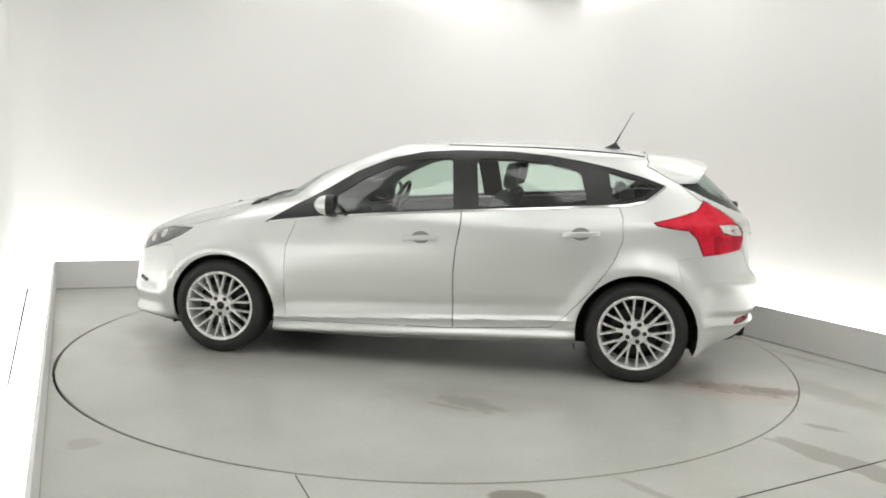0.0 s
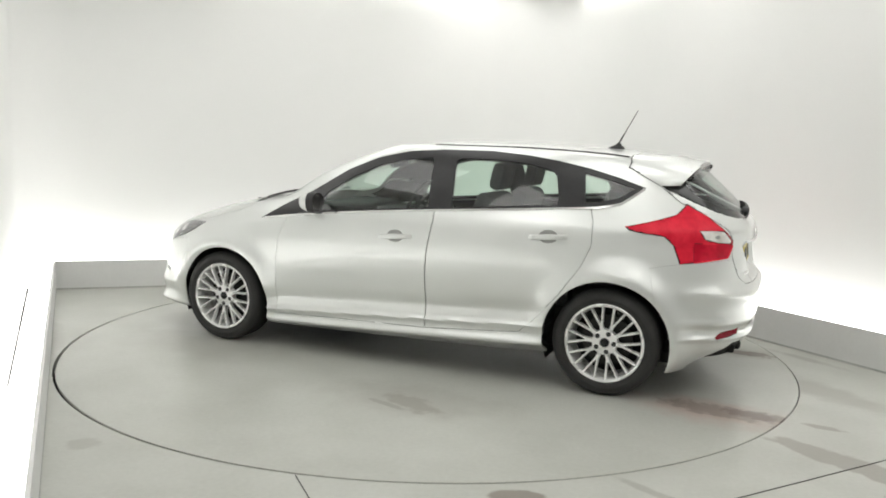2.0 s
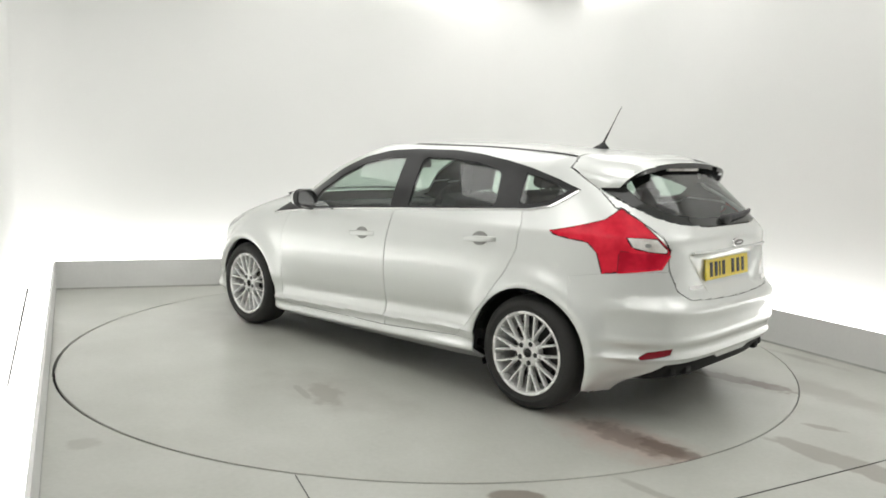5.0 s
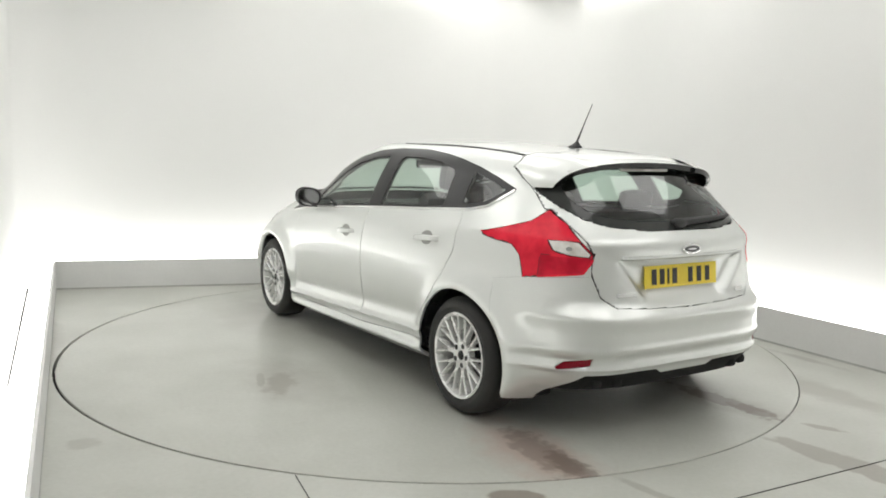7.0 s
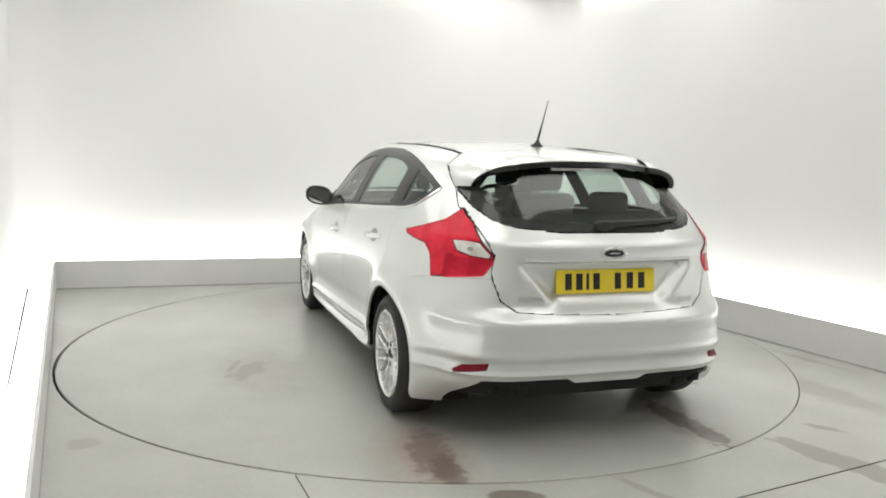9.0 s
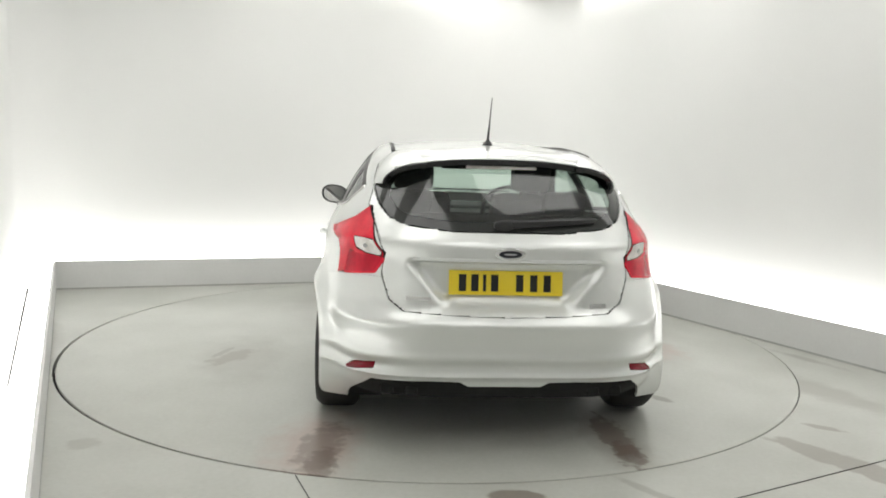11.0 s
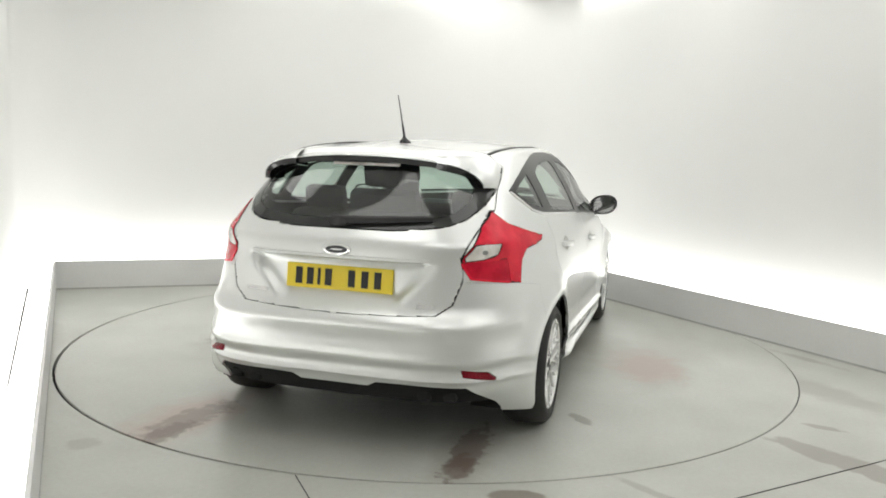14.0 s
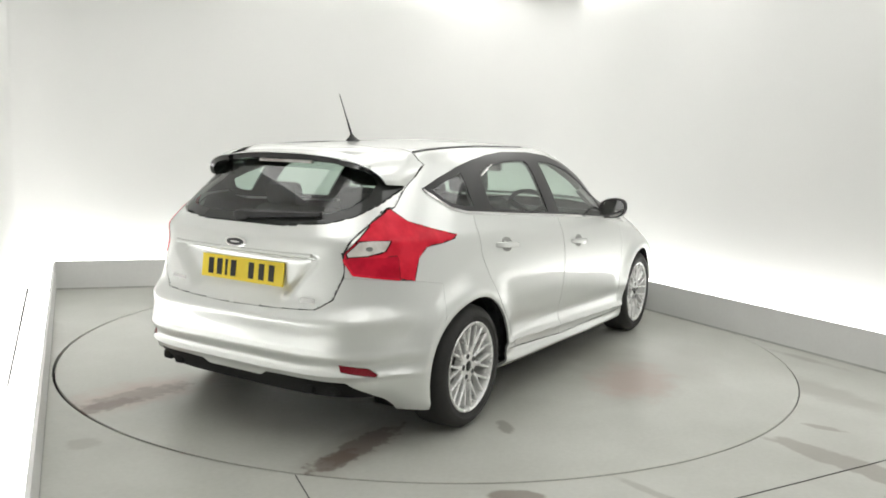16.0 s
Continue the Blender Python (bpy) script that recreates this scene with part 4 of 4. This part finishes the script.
        drop = 0.050 * a**2.5
        x0 = -1.47 - 0.02 * a
        row = []
        for i in range(7):
            t = i / 6
            x = x0 + (edge - x0) * t
            base = SKIN.ray_cast(Vector((max(x, -1.60), abs(y) + 1e-4, 3)), Vector((0, 0, -1)))[0]
            zs = base.z if base else 1.3
            z = zs * (1 - t) + (1.336 - drop) * t + 0.003 + 0.004 * math.sin(math.pi * t)
            row.append((x, y, z))
        grid_t.append([top.verts.new(p) for p in row])
        ear = 0.030
        ex, ey, ez = row[-1]
        grid_u.append([under.verts.new(p) for p in ((ex + 0.002, ey, ez - 0.003), (ex + 0.004, ey, ez - ear), (ex + 0.07, ey * 0.985, ez - ear * 1.15), (-1.60, ey * 0.97, ez - 0.03), (-1.56, ey, ez - 0.012))])
    for g, bm in ((grid_t, top), (grid_u, under)):
        for a, b in zip(g, g[1:]):
            for i in range(len(a) - 1):
                bm.faces.new((a[i], a[i + 1], b[i + 1], b[i]))
    under.faces.new(grid_u[0])
    under.faces.new(grid_u[-1][::-1])
    for bm in (top, under):
        bmesh.ops.recalc_face_normals(bm, faces=bm.faces)
    bmesh.ops.solidify(top, geom=top.faces, thickness=0.004)
    sp = part("roof_spoiler", top, M_PAINT, car, "painted spoiler lip over the rear glass", True)
    part("spoiler_underside", under, M_GLOSS, sp, "gloss black spoiler underside and ends", True)
    for s in (1, -1):
        bm = bmesh.new()
        rows = []
        for k in range(15):
            th = radians(4 + 86 * k / 14)
            y, z, x = 0.345 + 0.222 * math.sin(th), 1.204 + 0.108 * math.cos(th), -1.737 + 0.085 * (1 - math.cos(th))
            ny, nz = math.sin(th), math.cos(th)
            rows.append([bm.verts.new((px, s * (y - ny * d), z - nz * d)) for px, d in ((x + 0.006, -0.002), (x, 0.006), (x + 0.004, 0.026), (x + 0.13, 0.040), (x + 0.13, 0.012))])
        for a, b in zip(rows, rows[1:]):
            for k in range(5):
                bm.faces.new((a[k], a[(k + 1) % 5], b[(k + 1) % 5], b[k]))
        bm.faces.new(rows[0])
        bm.faces.new(rows[-1][::-1])
        bmesh.ops.recalc_face_normals(bm, faces=bm.faces)
        skin = bmesh.new()
        rows = []
        for k in range(15):
            th = radians(4 + 86 * k / 14)
            y, z, x = 0.345 + 0.222 * math.sin(th), 1.204 + 0.108 * math.cos(th), -1.737 + 0.085 * (1 - math.cos(th))
            p = Vector((x + 0.001, y + math.sin(th) * 0.003, z + math.cos(th) * 0.003))
            fr = math.pi / 2 * k / 14
            qy, qz = 0.44 + 0.168 * math.sin(fr) ** 0.9, 1.20 + 0.16 * math.cos(fr)
            q = tail_at(qy, qz) or Vector((-1.52, qy, qz))
            row = []
            for i in range(6):
                t = i / 5
                c = p.lerp(q, t) + Vector((0, math.sin(th), math.cos(th))) * 0.012 * math.sin(math.pi * t)
                row.append(skin.verts.new((c.x, s * c.y, c.z)))
            rows.append(row)
        for a, b in zip(rows, rows[1:]):
            for k in range(5):
                skin.faces.new((a[k], a[k + 1], b[k + 1], b[k]) if s > 0 else (b[k], b[k + 1], a[k + 1], a[k]))
        bmesh.ops.recalc_face_normals(skin, faces=skin.faces)
        bmesh.ops.solidify(skin, geom=skin.faces, thickness=0.003)
        part("spoiler_side", skin, M_PAINT, sp, "painted outer face of the spoiler end", True)
        part("spoiler_end", bm, M_GLOSS, sp, "gloss black end cap curving down to the glass", True)
    bm = add_box(bmesh.new(), -1.712, -1.690, -0.17, 0.17, 1.288, 1.304, 0.003)
    part("high_brake_lamp", bm, M_CLEAR, sp, "slim clear brake lamp")
    # strakes under the bumper
    for y in (0.53, 0.42, -0.42, -0.53):
        x = tail_at(abs(y), 0.29).x
        bm = add_box(bmesh.new(), x - 0.003, x + 0.06, y - 0.03, y + 0.03, 0.264, 0.312, 0.014)
        part("strake", bm, M_ROUGH, car, "rounded black lower bumper strake", True)
    # exhaust
    for y in (0.44,):
        bm = bmesh.new()
        n = 24
        prof = ((0.031, -1.75), (0.033, -1.90), (0.033, -1.91), (0.028, -1.91), (0.027, -1.80))
        rows = [[bm.verts.new((x, y + r * math.cos(2 * math.pi * k / n), 0.262 + r * math.sin(2 * math.pi * k / n))) for k in range(n)] for r, x in prof]
        for a, b in zip(rows, rows[1:]):
            for k in range(n):
                bm.faces.new((a[k], a[(k + 1) % n], b[(k + 1) % n], b[k]))
        bmesh.ops.recalc_face_normals(bm, faces=bm.faces)
        part("exhaust_tip", bm, material("burnt_steel", (0.12, 0.11, 0.10), 0.4, 0.9) , car, "dull steel exhaust pipe", True)
    # aerial
    b0 = roof_at(-1.155, 0.0)
    bm = bmesh.new()
    n = 16
    base = [(0.046, 0.0), (0.040, 0.012), (0.020, 0.026), (0.009, 0.040)]
    rows = [[bm.verts.new((b0.x - h * 0.5 + r * 1.25 * math.cos(2 * math.pi * k / n), 0.62 * r * math.sin(2 * math.pi * k / n), b0.z - 0.004 + h)) for k in range(n)] for r, h in base]
    for a, b in zip(rows, rows[1:]):
        for k in range(n):
            bm.faces.new((a[k], a[(k + 1) % n], b[(k + 1) % n], b[k]))
    bm.faces.new(rows[-1])
    foot = part("aerial", bm, M_DARK, car, "black raked roof aerial", True)
    bm = bmesh.new()
    tip = Vector((-1.285, 0, 1.648))
    root = Vector((b0.x - 0.016, 0, b0.z + 0.030))
    rows = []
    for t, r in ((0, 0.007), (0.3, 0.0055), (0.32, 0.004), (1.0, 0.0022)):
        p = root.lerp(tip, t)
        rows.append([bm.verts.new((p.x + r * math.cos(2 * math.pi * k / 10), r * math.sin(2 * math.pi * k / 10), p.z)) for k in range(10)])
    for a, b in zip(rows, rows[1:]):
        for k in range(10):
            bm.faces.new((a[k], a[(k + 1) % 10], b[(k + 1) % 10], b[k]))
    bm.faces.new(rows[-1])
    part("mast", bm, M_DARK, foot, "thin black aerial rod", True)


build_tail_details()


def build_mirrors():
    for s in (1, -1):
        bm = bmesh.new()
        n, rows = 28, []
        # an egg-shaped housing, open and flat towards the rear
        for i in range(9):
            t = i / 8
            x = 0.545 + 0.125 * t
            k = math.sqrt(max(0.0, 1 - (t * 0.97) ** 2.6))
            ring = [(0.912 + 0.006 * t + u * k, 0.998 + v * k) for u, v in oval(0.092, 0.066, n, 2.4)]
            rows.append([bm.verts.new((x - 0.13 * (y - 0.912), s * y, z + 0.10 * (y - 0.912))) for y, z in ring])
        for a, b in zip(rows, rows[1:]):
            for k in range(n):
                bm.faces.new((a[k], a[(k + 1) % n], b[(k + 1) % n], b[k]))
        bm.faces.new(rows[-1])
        bmesh.ops.recalc_face_normals(bm, faces=bm.faces)
        mir = part("door_mirror", bm, M_PAINT, car, "silver mirror cap with black rear bezel", True)
        bm = bmesh.new()
        rings = [[bm.verts.new((0.545 - dx - 0.13 * u, s * (0.912 + u), 0.998 + v + 0.10 * u)) for u, v in oval(0.092 * k, 0.066 * k, n, 2.4)] for dx, k in ((-0.045, 1.02), (0.004, 1.03), (0.006, 0.96), (-0.012, 0.88))]
        for a, b in zip(rings, rings[1:]):
            for k in range(n):
                bm.faces.new((a[k], a[(k + 1) % n], b[(k + 1) % n], b[k]))
        bmesh.ops.recalc_face_normals(bm, faces=bm.faces)
        part("bezel", bm, M_DARK, mir, "black plastic bezel", True)
        bm = bmesh.new()
        rounded_slab(bm, oval(0.080, 0.056, n, 2.4), 0.004, lambda u, v, d: (0.557 - d - 0.13 * u, s * (0.912 + u), 0.998 + v + 0.10 * u))
        part("mirror_glass", bm, M_MIRROR, mir, "reflective mirror glass")
        bm = bmesh.new()
        for k, (x, y, z, a, b) in enumerate(((0.66, 0.80, 0.945, 0.05, 0.022), (0.61, 0.86, 0.962, 0.035, 0.020), (0.60, 0.90, 0.975, 0.03, 0.022))):
            bm.verts.ensure_lookup_table()
            for u, v in oval(a, b, 12):
                bm.verts.new((x + u, s * y, z + v))
        bm.verts.ensure_lookup_table()
        for r in range(2):
            for k in range(12):
                i, j = r * 12 + k, r * 12 + (k + 1) % 12
                bm.faces.new((bm.verts[i], bm.verts[j], bm.verts[j + 12], bm.verts[i + 12]))
        bmesh.ops.recalc_face_normals(bm, faces=bm.faces)
        part("mirror_arm", bm, M_DARK, mir, "black plastic stalk", True)


build_mirrors()
WHEEL_X, WHEEL_Y, WHEEL_Z, TYRE_R = 1.322, 0.776, 0.309, 0.309


def revolve(bm, prof, n, at=(0, 0, 0)):
    rows = [[bm.verts.new((at[0] + r * math.cos(2 * math.pi * k / n), at[1] + y, at[2] + r * math.sin(2 * math.pi * k / n))) for k in range(n)] for r, y in prof]
    for a, b in zip(rows, rows[1:]):
        for k in range(n):
            bm.faces.new((a[k], a[(k + 1) % n], b[(k + 1) % n], b[k]))
    return rows


def bar(bm, p, q, wp, wq, y0, y1, yq0, yq1):
    """A spoke from p to q in the wheel's plane, of those widths and depths, with a chamfered face."""
    d = (q - p).normalized()
    o = Vector((-d.y, d.x))
    ends = []
    for c, w, a, b in ((p, wp, y0, y1), (q, wq, yq0, yq1)):
        ends.append([bm.verts.new((c.x + o.x * k * w, y, c.y + o.y * k * w)) for k, y in ((-1, a), (-1, b - 0.006), (-0.55, b), (0.55, b), (1, b - 0.006), (1, a))])
    for k in range(6):
        bm.faces.new((ends[0][k], ends[0][(k + 1) % 6], ends[1][(k + 1) % 6], ends[1][k]))
    bm.faces.new(ends[0])
    bm.faces.new(ends[1][::-1])


def build_wheel():
    """A wheel at the origin with its face to +y."""
    wheel = new("wheel")
    wheel["label"] = "multi-spoke silver alloy wheel with black tyre"
    bm = bmesh.new()
    R = TYRE_R
    revolve(bm, [(0.218, -0.10), (0.235, -0.108), (0.275, -0.112), (R - 0.018, -0.098), (R - 0.004, -0.080), (R, -0.05), (R, 0.05), (R - 0.004, 0.080), (R - 0.018, 0.098), (0.278, 0.110), (0.255, 0.1115), (0.252, 0.109), (0.236, 0.107), (0.220, 0.098)], 72)
    bmesh.ops.recalc_face_normals(bm, faces=bm.faces)
    part("tyre", bm, M_TYRE, wheel, "black road tyre", True)
    bm = bmesh.new()
    revolve(bm, [(0.219, 0.096), (0.227, 0.104), (0.222, 0.108), (0.212, 0.104), (0.206, 0.09), (0.203, 0.02), (0.190, -0.08), (0.219, -0.10)], 72)
    bmesh.ops.recalc_face_normals(bm, faces=bm.faces)
    part("rim", bm, M_ALLOY, wheel, "bright alloy rim", True)
    for k in range(10):
        a = math.radians(90 + 36 * k)
        spoke = bmesh.new()
        at = lambda r, da: Vector((r * math.cos(a + math.radians(da)), r * math.sin(a + math.radians(da))))
        bar(spoke, at(0.045, 0), at(0.115, 0), 0.013, 0.010, 0.052, 0.085, 0.058, 0.092)
        for e in (-1, 1):
            bar(spoke, at(0.098, e * 2), at(0.212, e * 9.5), 0.0062, 0.0062, 0.060, 0.091, 0.070, 0.101)
        bmesh.ops.recalc_face_normals(spoke, faces=spoke.faces)
        part("spoke", spoke, M_ALLOY, wheel)
    bm = bmesh.new()
    revolve(bm, [(0.075, 0.045), (0.073, 0.080), (0.066, 0.086), (0.028, 0.086), (0.0255, 0.080), (0.025, 0.06)], 40)
    bmesh.ops.recalc_face_normals(bm, faces=bm.faces)
    part("hub", bm, M_ALLOY, wheel, "", True)
    bm = bmesh.new()
    rows = revolve(bm, [(0.0245, 0.06), (0.024, 0.086), (0.018, 0.090), (0.007, 0.0915)], 32)
    bm.faces.new(rows[-1])
    bmesh.ops.recalc_face_normals(bm, faces=bm.faces)
    part("centre_cap", bm, M_CAP, wheel, "black centre cap", True)
    for k in range(5):
        a = math.radians(90 + 72 * k + 36)
        bm = bmesh.new()
        c = (0.054 * math.cos(a), 0, 0.054 * math.sin(a))
        rows = revolve(bm, [(0.0145, 0.0868), (0.0135, 0.0885), (0.004, 0.0875)], 12, c)
        bm.faces.new(rows[-1])
        bmesh.ops.recalc_face_normals(bm, faces=bm.faces)
        part("wheel_nut", bm, M_DARK, wheel, "dark recessed wheel nut", True)
    bm = bmesh.new()
    rows = revolve(bm, [(0.145, -0.01), (0.145, 0.012), (0.06, 0.014)], 40)
    bm.faces.new(rows[0])
    bmesh.ops.recalc_face_normals(bm, faces=bm.faces)
    part("brake_disc", bm, material("brake_steel", (0.05, 0.049, 0.047), 0.5, 0.8), wheel, "dull steel brake disc", True)
    # added black disc, stands in for the shade between and behind the spokes
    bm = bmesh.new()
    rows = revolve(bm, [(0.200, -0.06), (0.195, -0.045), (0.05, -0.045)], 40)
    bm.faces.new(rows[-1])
    part("spoke_gap_shade", bm, M_ROUGH, wheel, "black disc standing in for the shade behind the spokes", True)
    return wheel


def build_wheels():
    first = build_wheel()
    spots = [(WHEEL_X, 1, 0), (-WHEEL_X, 1, 14), (WHEEL_X, -1, 30), (-WHEEL_X, -1, 50)]
    for i, (x, s, spin) in enumerate(spots):
        m = pose(x, s * WHEEL_Y, WHEEL_Z, 0, spin, 0 if s > 0 else 180)
        w = first if i == 0 else copy_thing(first, m)
        w.matrix_basis = m
        w.parent = car
        # dark liner inside the arch
        bm = bmesh.new()
        n = 36
        r = 0.384
        for y0, y1 in ((0.55, 0.80),):
            a = [[bm.verts.new((x + r * math.cos(math.pi * (-0.12 + 1.24 * k / n)), s * y, 0.30 + r * math.sin(math.pi * (-0.12 + 1.24 * k / n)))) for k in range(n + 1)] for y in (y0, y1)]
            for k in range(n):
                bm.faces.new((a[0][k], a[0][k + 1], a[1][k + 1], a[1][k]))
            bm.faces.new(a[0])
        bmesh.ops.solidify(bm, geom=bm.faces, thickness=0.003)
        part("arch_liner", bm, M_DARK, car, "black wheel arch liner")
    bm = bmesh.new()
    add_box(bm, -0.94, 1.95, -0.53, 0.53, 0.170, 0.19, 0.01)
    add_box(bm, -1.80, -0.94, -0.53, 0.53, 0.225, 0.26, 0.01)
    add_box(bm, -0.94, 0.94, -0.79, 0.79, 0.19, 0.225, 0.01)
    part("underbody", bm, M_DARK, car, "dark underbody pan")
    # sloping panel behind the lower bumper, and the silencer under it
    bm = bmesh.new()
    prof = ((-2.000, 0.325), (-1.980, 0.285), (-1.90, 0.250), (-1.70, 0.235), (-1.70, 0.30), (-1.95, 0.340))
    rows = [[bm.verts.new((x + 0.10 * (abs(y) / 0.62) ** 4, y, z)) for x, z in prof] for y in np.linspace(-0.62, 0.62, 17)]
    for a, b in zip(rows, rows[1:]):
        for k in range(6):
            bm.faces.new((a[k], a[(k + 1) % 6], b[(k + 1) % 6], b[k]))
    bm.faces.new(rows[0])
    bm.faces.new(rows[-1][::-1])
    bmesh.ops.recalc_face_normals(bm, faces=bm.faces)
    part("rear_valance", bm, M_ROUGH, car, "black sloping panel under the rear bumper", True)
    bm = bmesh.new()
    n = 20
    rows = [[bm.verts.new((-1.73 + 0.10 * k * math.cos(2 * math.pi * i / n), y, 0.245 + 0.055 * k * math.sin(2 * math.pi * i / n))) for i in range(n)] for y, k in ((-0.36, 0.7), (-0.34, 1.0), (0.34, 1.0), (0.36, 0.7))]
    for a, b in zip(rows, rows[1:]):
        for i in range(n):
            bm.faces.new((a[i], a[(i + 1) % n], b[(i + 1) % n], b[i]))
    bm.faces.new(rows[0])
    bm.faces.new(rows[-1])
    bmesh.ops.recalc_face_normals(bm, faces=bm.faces)
    part("silencer", bm, M_SILENCER, car, "dull grey exhaust silencer", True)


build_wheels()


def cushion(bm, x0, x1, y0, y1, z0, z1, m=None, bevel=0.04):
    return add_box(bm, x0, x1, y0, y1, z0, z1, bevel, m)


def build_cabin():
    part("cabin_floor", add_box(add_box(bmesh.new(), -0.95, 0.95, -0.80, 0.80, 0.30, 0.36, 0.01), -1.70, -0.90, -0.50, 0.50, 0.302, 0.50, 0.01), M_CABIN, car, "dark carpeted cabin floor")
    part("parcel_shelf", add_box(bmesh.new(), -1.80, -1.20, -0.60, 0.60, 0.955, 0.985, 0.01), M_CABIN, car, "dark parcel shelf")
    bm = bmesh.new()
    add_box(bm, 0.50, 1.00, -0.74, 0.74, 0.62, 0.90, 0.05)
    add_box(bm, 0.70, 1.10, -0.70, 0.70, 0.80, 0.935, 0.04)
    add_box(bm, 0.48, 0.80, 0.18, 0.56, 0.86, 0.965, 0.04)
    part("dashboard", bm, M_CABIN, car, "dark moulded dashboard", True)
    for s in (1, -1):
        seat = new("front_seat")
        seat.parent = car
        seat["label"] = "dark fabric front seat"
        part("seat_base", cushion(bmesh.new(), -0.32, 0.22, s * 0.37 - 0.25, s * 0.37 + 0.25, 0.42, 0.58), M_SEAT, seat, "", True)
        lean = Matrix.Translation((-0.28, s * 0.37, 0.55)) @ Matrix.Rotation(radians(-20), 4, "Y")
        part("backrest", cushion(bmesh.new(), -0.07, 0.06, -0.24, 0.24, 0.0, 0.58, lean, 0.05), M_SEAT, seat, "", True)
        head = Matrix.Translation((-0.49, s * 0.37, 1.115)) @ Matrix.Rotation(radians(-12), 4, "Y")
        part("headrest", cushion(bmesh.new(), -0.045, 0.045, -0.125, 0.125, 0.0, 0.175, head, 0.035), M_SEAT, seat, "", True)
        for y in (-0.06, 0.06):
            part("headrest_post", add_box(bmesh.new(), -0.008, 0.008, y - 0.007, y + 0.007, -0.09, 0.02, 0, head), M_CHROME, seat)
    bench = new("rear_bench")
    bench.parent = car
    bench["label"] = "dark fabric rear bench"
    part("seat_base", cushion(bmesh.new(), -1.05, -0.55, -0.64, 0.64, 0.44, 0.60), M_SEAT, bench, "", True)
    lean = Matrix.Translation((-1.06, 0, 0.56)) @ Matrix.Rotation(radians(-22), 4, "Y")
    part("backrest", cushion(bmesh.new(), -0.07, 0.06, -0.63, 0.63, 0.0, 0.50, lean, 0.05), M_SEAT, bench, "", True)
    for y in (0.42, -0.42):
        head = Matrix.Translation((-1.235, y, 1.03)) @ Matrix.Rotation(radians(-10), 4, "Y")
        part("headrest", cushion(bmesh.new(), -0.04, 0.04, -0.12, 0.12, 0.0, 0.13, head, 0.035), M_SEAT, bench, "", True)
    # steering wheel, right-hand drive
    bm = bmesh.new()
    m = Matrix.Translation((0.42, -0.37, 0.93)) @ Matrix.Rotation(radians(65), 4, "Y")
    n, k2 = 36, 8
    rows = []
    for i in range(n):
        a = 2 * math.pi * i / n
        rows.append([bm.verts.new(m @ Vector(((0.18 + 0.015 * math.cos(2 * math.pi * j / k2)) * math.cos(a), (0.18 + 0.015 * math.cos(2 * math.pi * j / k2)) * math.sin(a), 0.015 * math.sin(2 * math.pi * j / k2)))) for j in range(k2)])
    for i in range(n):
        for j in range(k2):
            bm.faces.new((rows[i][j], rows[(i + 1) % n][j], rows[(i + 1) % n][(j + 1) % k2], rows[i][(j + 1) % k2]))
    for a in (0, 2.1, 4.2):
        add_box(bm, 0.0, 0.175, -0.018, 0.018, -0.01, 0.01, 0, m @ Matrix.Rotation(a, 4, "Z"))
    part("steering_wheel", bm, M_CABIN, car, "black steering wheel", True)
    bm = add_box(bmesh.new(), 0.395, 0.425, -0.13, 0.13, 1.215, 1.275, 0.012)
    part("interior_mirror", bm, M_CABIN, car, "dark interior mirror", True)


build_cabin()


# ---- turntable ----
def build_turntable():
    table = tagged(new("turntable"), "round grey-green painted turntable flush with the floor, rust stained", "turntable")
    n = 180
    at = lambda r, k, z: (r * math.cos(2 * math.pi * k / n), r * math.sin(2 * math.pi * k / n), z)
    bm = bmesh.new()
    rows = [[bm.verts.new(at(r, k, z)) for k in range(n)] for r, z in ((0.6, 0.0), (1.2, 0.0), (1.8, 0.0), (DISC_R - 0.010, 0.0), (DISC_R - 0.0075, -0.002), (DISC_R - 0.0075, -0.012))]
    bm.faces.new(rows[0])
    for a, b in zip(rows, rows[1:]):
        for k in range(n):
            bm.faces.new((a[k], b[k], b[(k + 1) % n], a[(k + 1) % n]))
    bmesh.ops.recalc_face_normals(bm, faces=bm.faces)
    part("deck", bm, M_DISC, table, "painted deck with rust and pink stains")
    bm = bmesh.new()
    rows = [[bm.verts.new(at(r, k, z)) for k in range(n)] for r, z in ((DISC_R - 0.03, -0.013), (DISC_R - 0.007, -0.013), (DISC_R - 0.007, -0.055), (DISC_R - 0.03, -0.055))]
    for a, b in zip(rows, rows[1:] + rows[:1]):
        for k in range(n):
            bm.faces.new((a[k], b[k], b[(k + 1) % n], a[(k + 1) % n]))
    bmesh.ops.recalc_face_normals(bm, faces=bm.faces)
    part("edge_band", bm, M_PIT, table, "dark steel edge band")
    return table


disc = build_turntable()


# ---- movement: the turntable carries the car round at a steady pace ----
def heading(t):
    return 170.085 - 6.72262 * t - 0.0248868 * t**2 + 0.000607422 * t**3


def motions():
    rows_car, rows_disc = [], []
    for k in range(17):
        t = k * SECONDS / 16
        turn = pose(0, 0, 0, 0, 0, heading(t))
        rows_car.append((t, turn @ pose(-0.0433, -0.1984, 0.0)))
        rows_disc.append((t, turn))
    walk(car, rows_car)
    walk(disc, rows_disc)


motions()
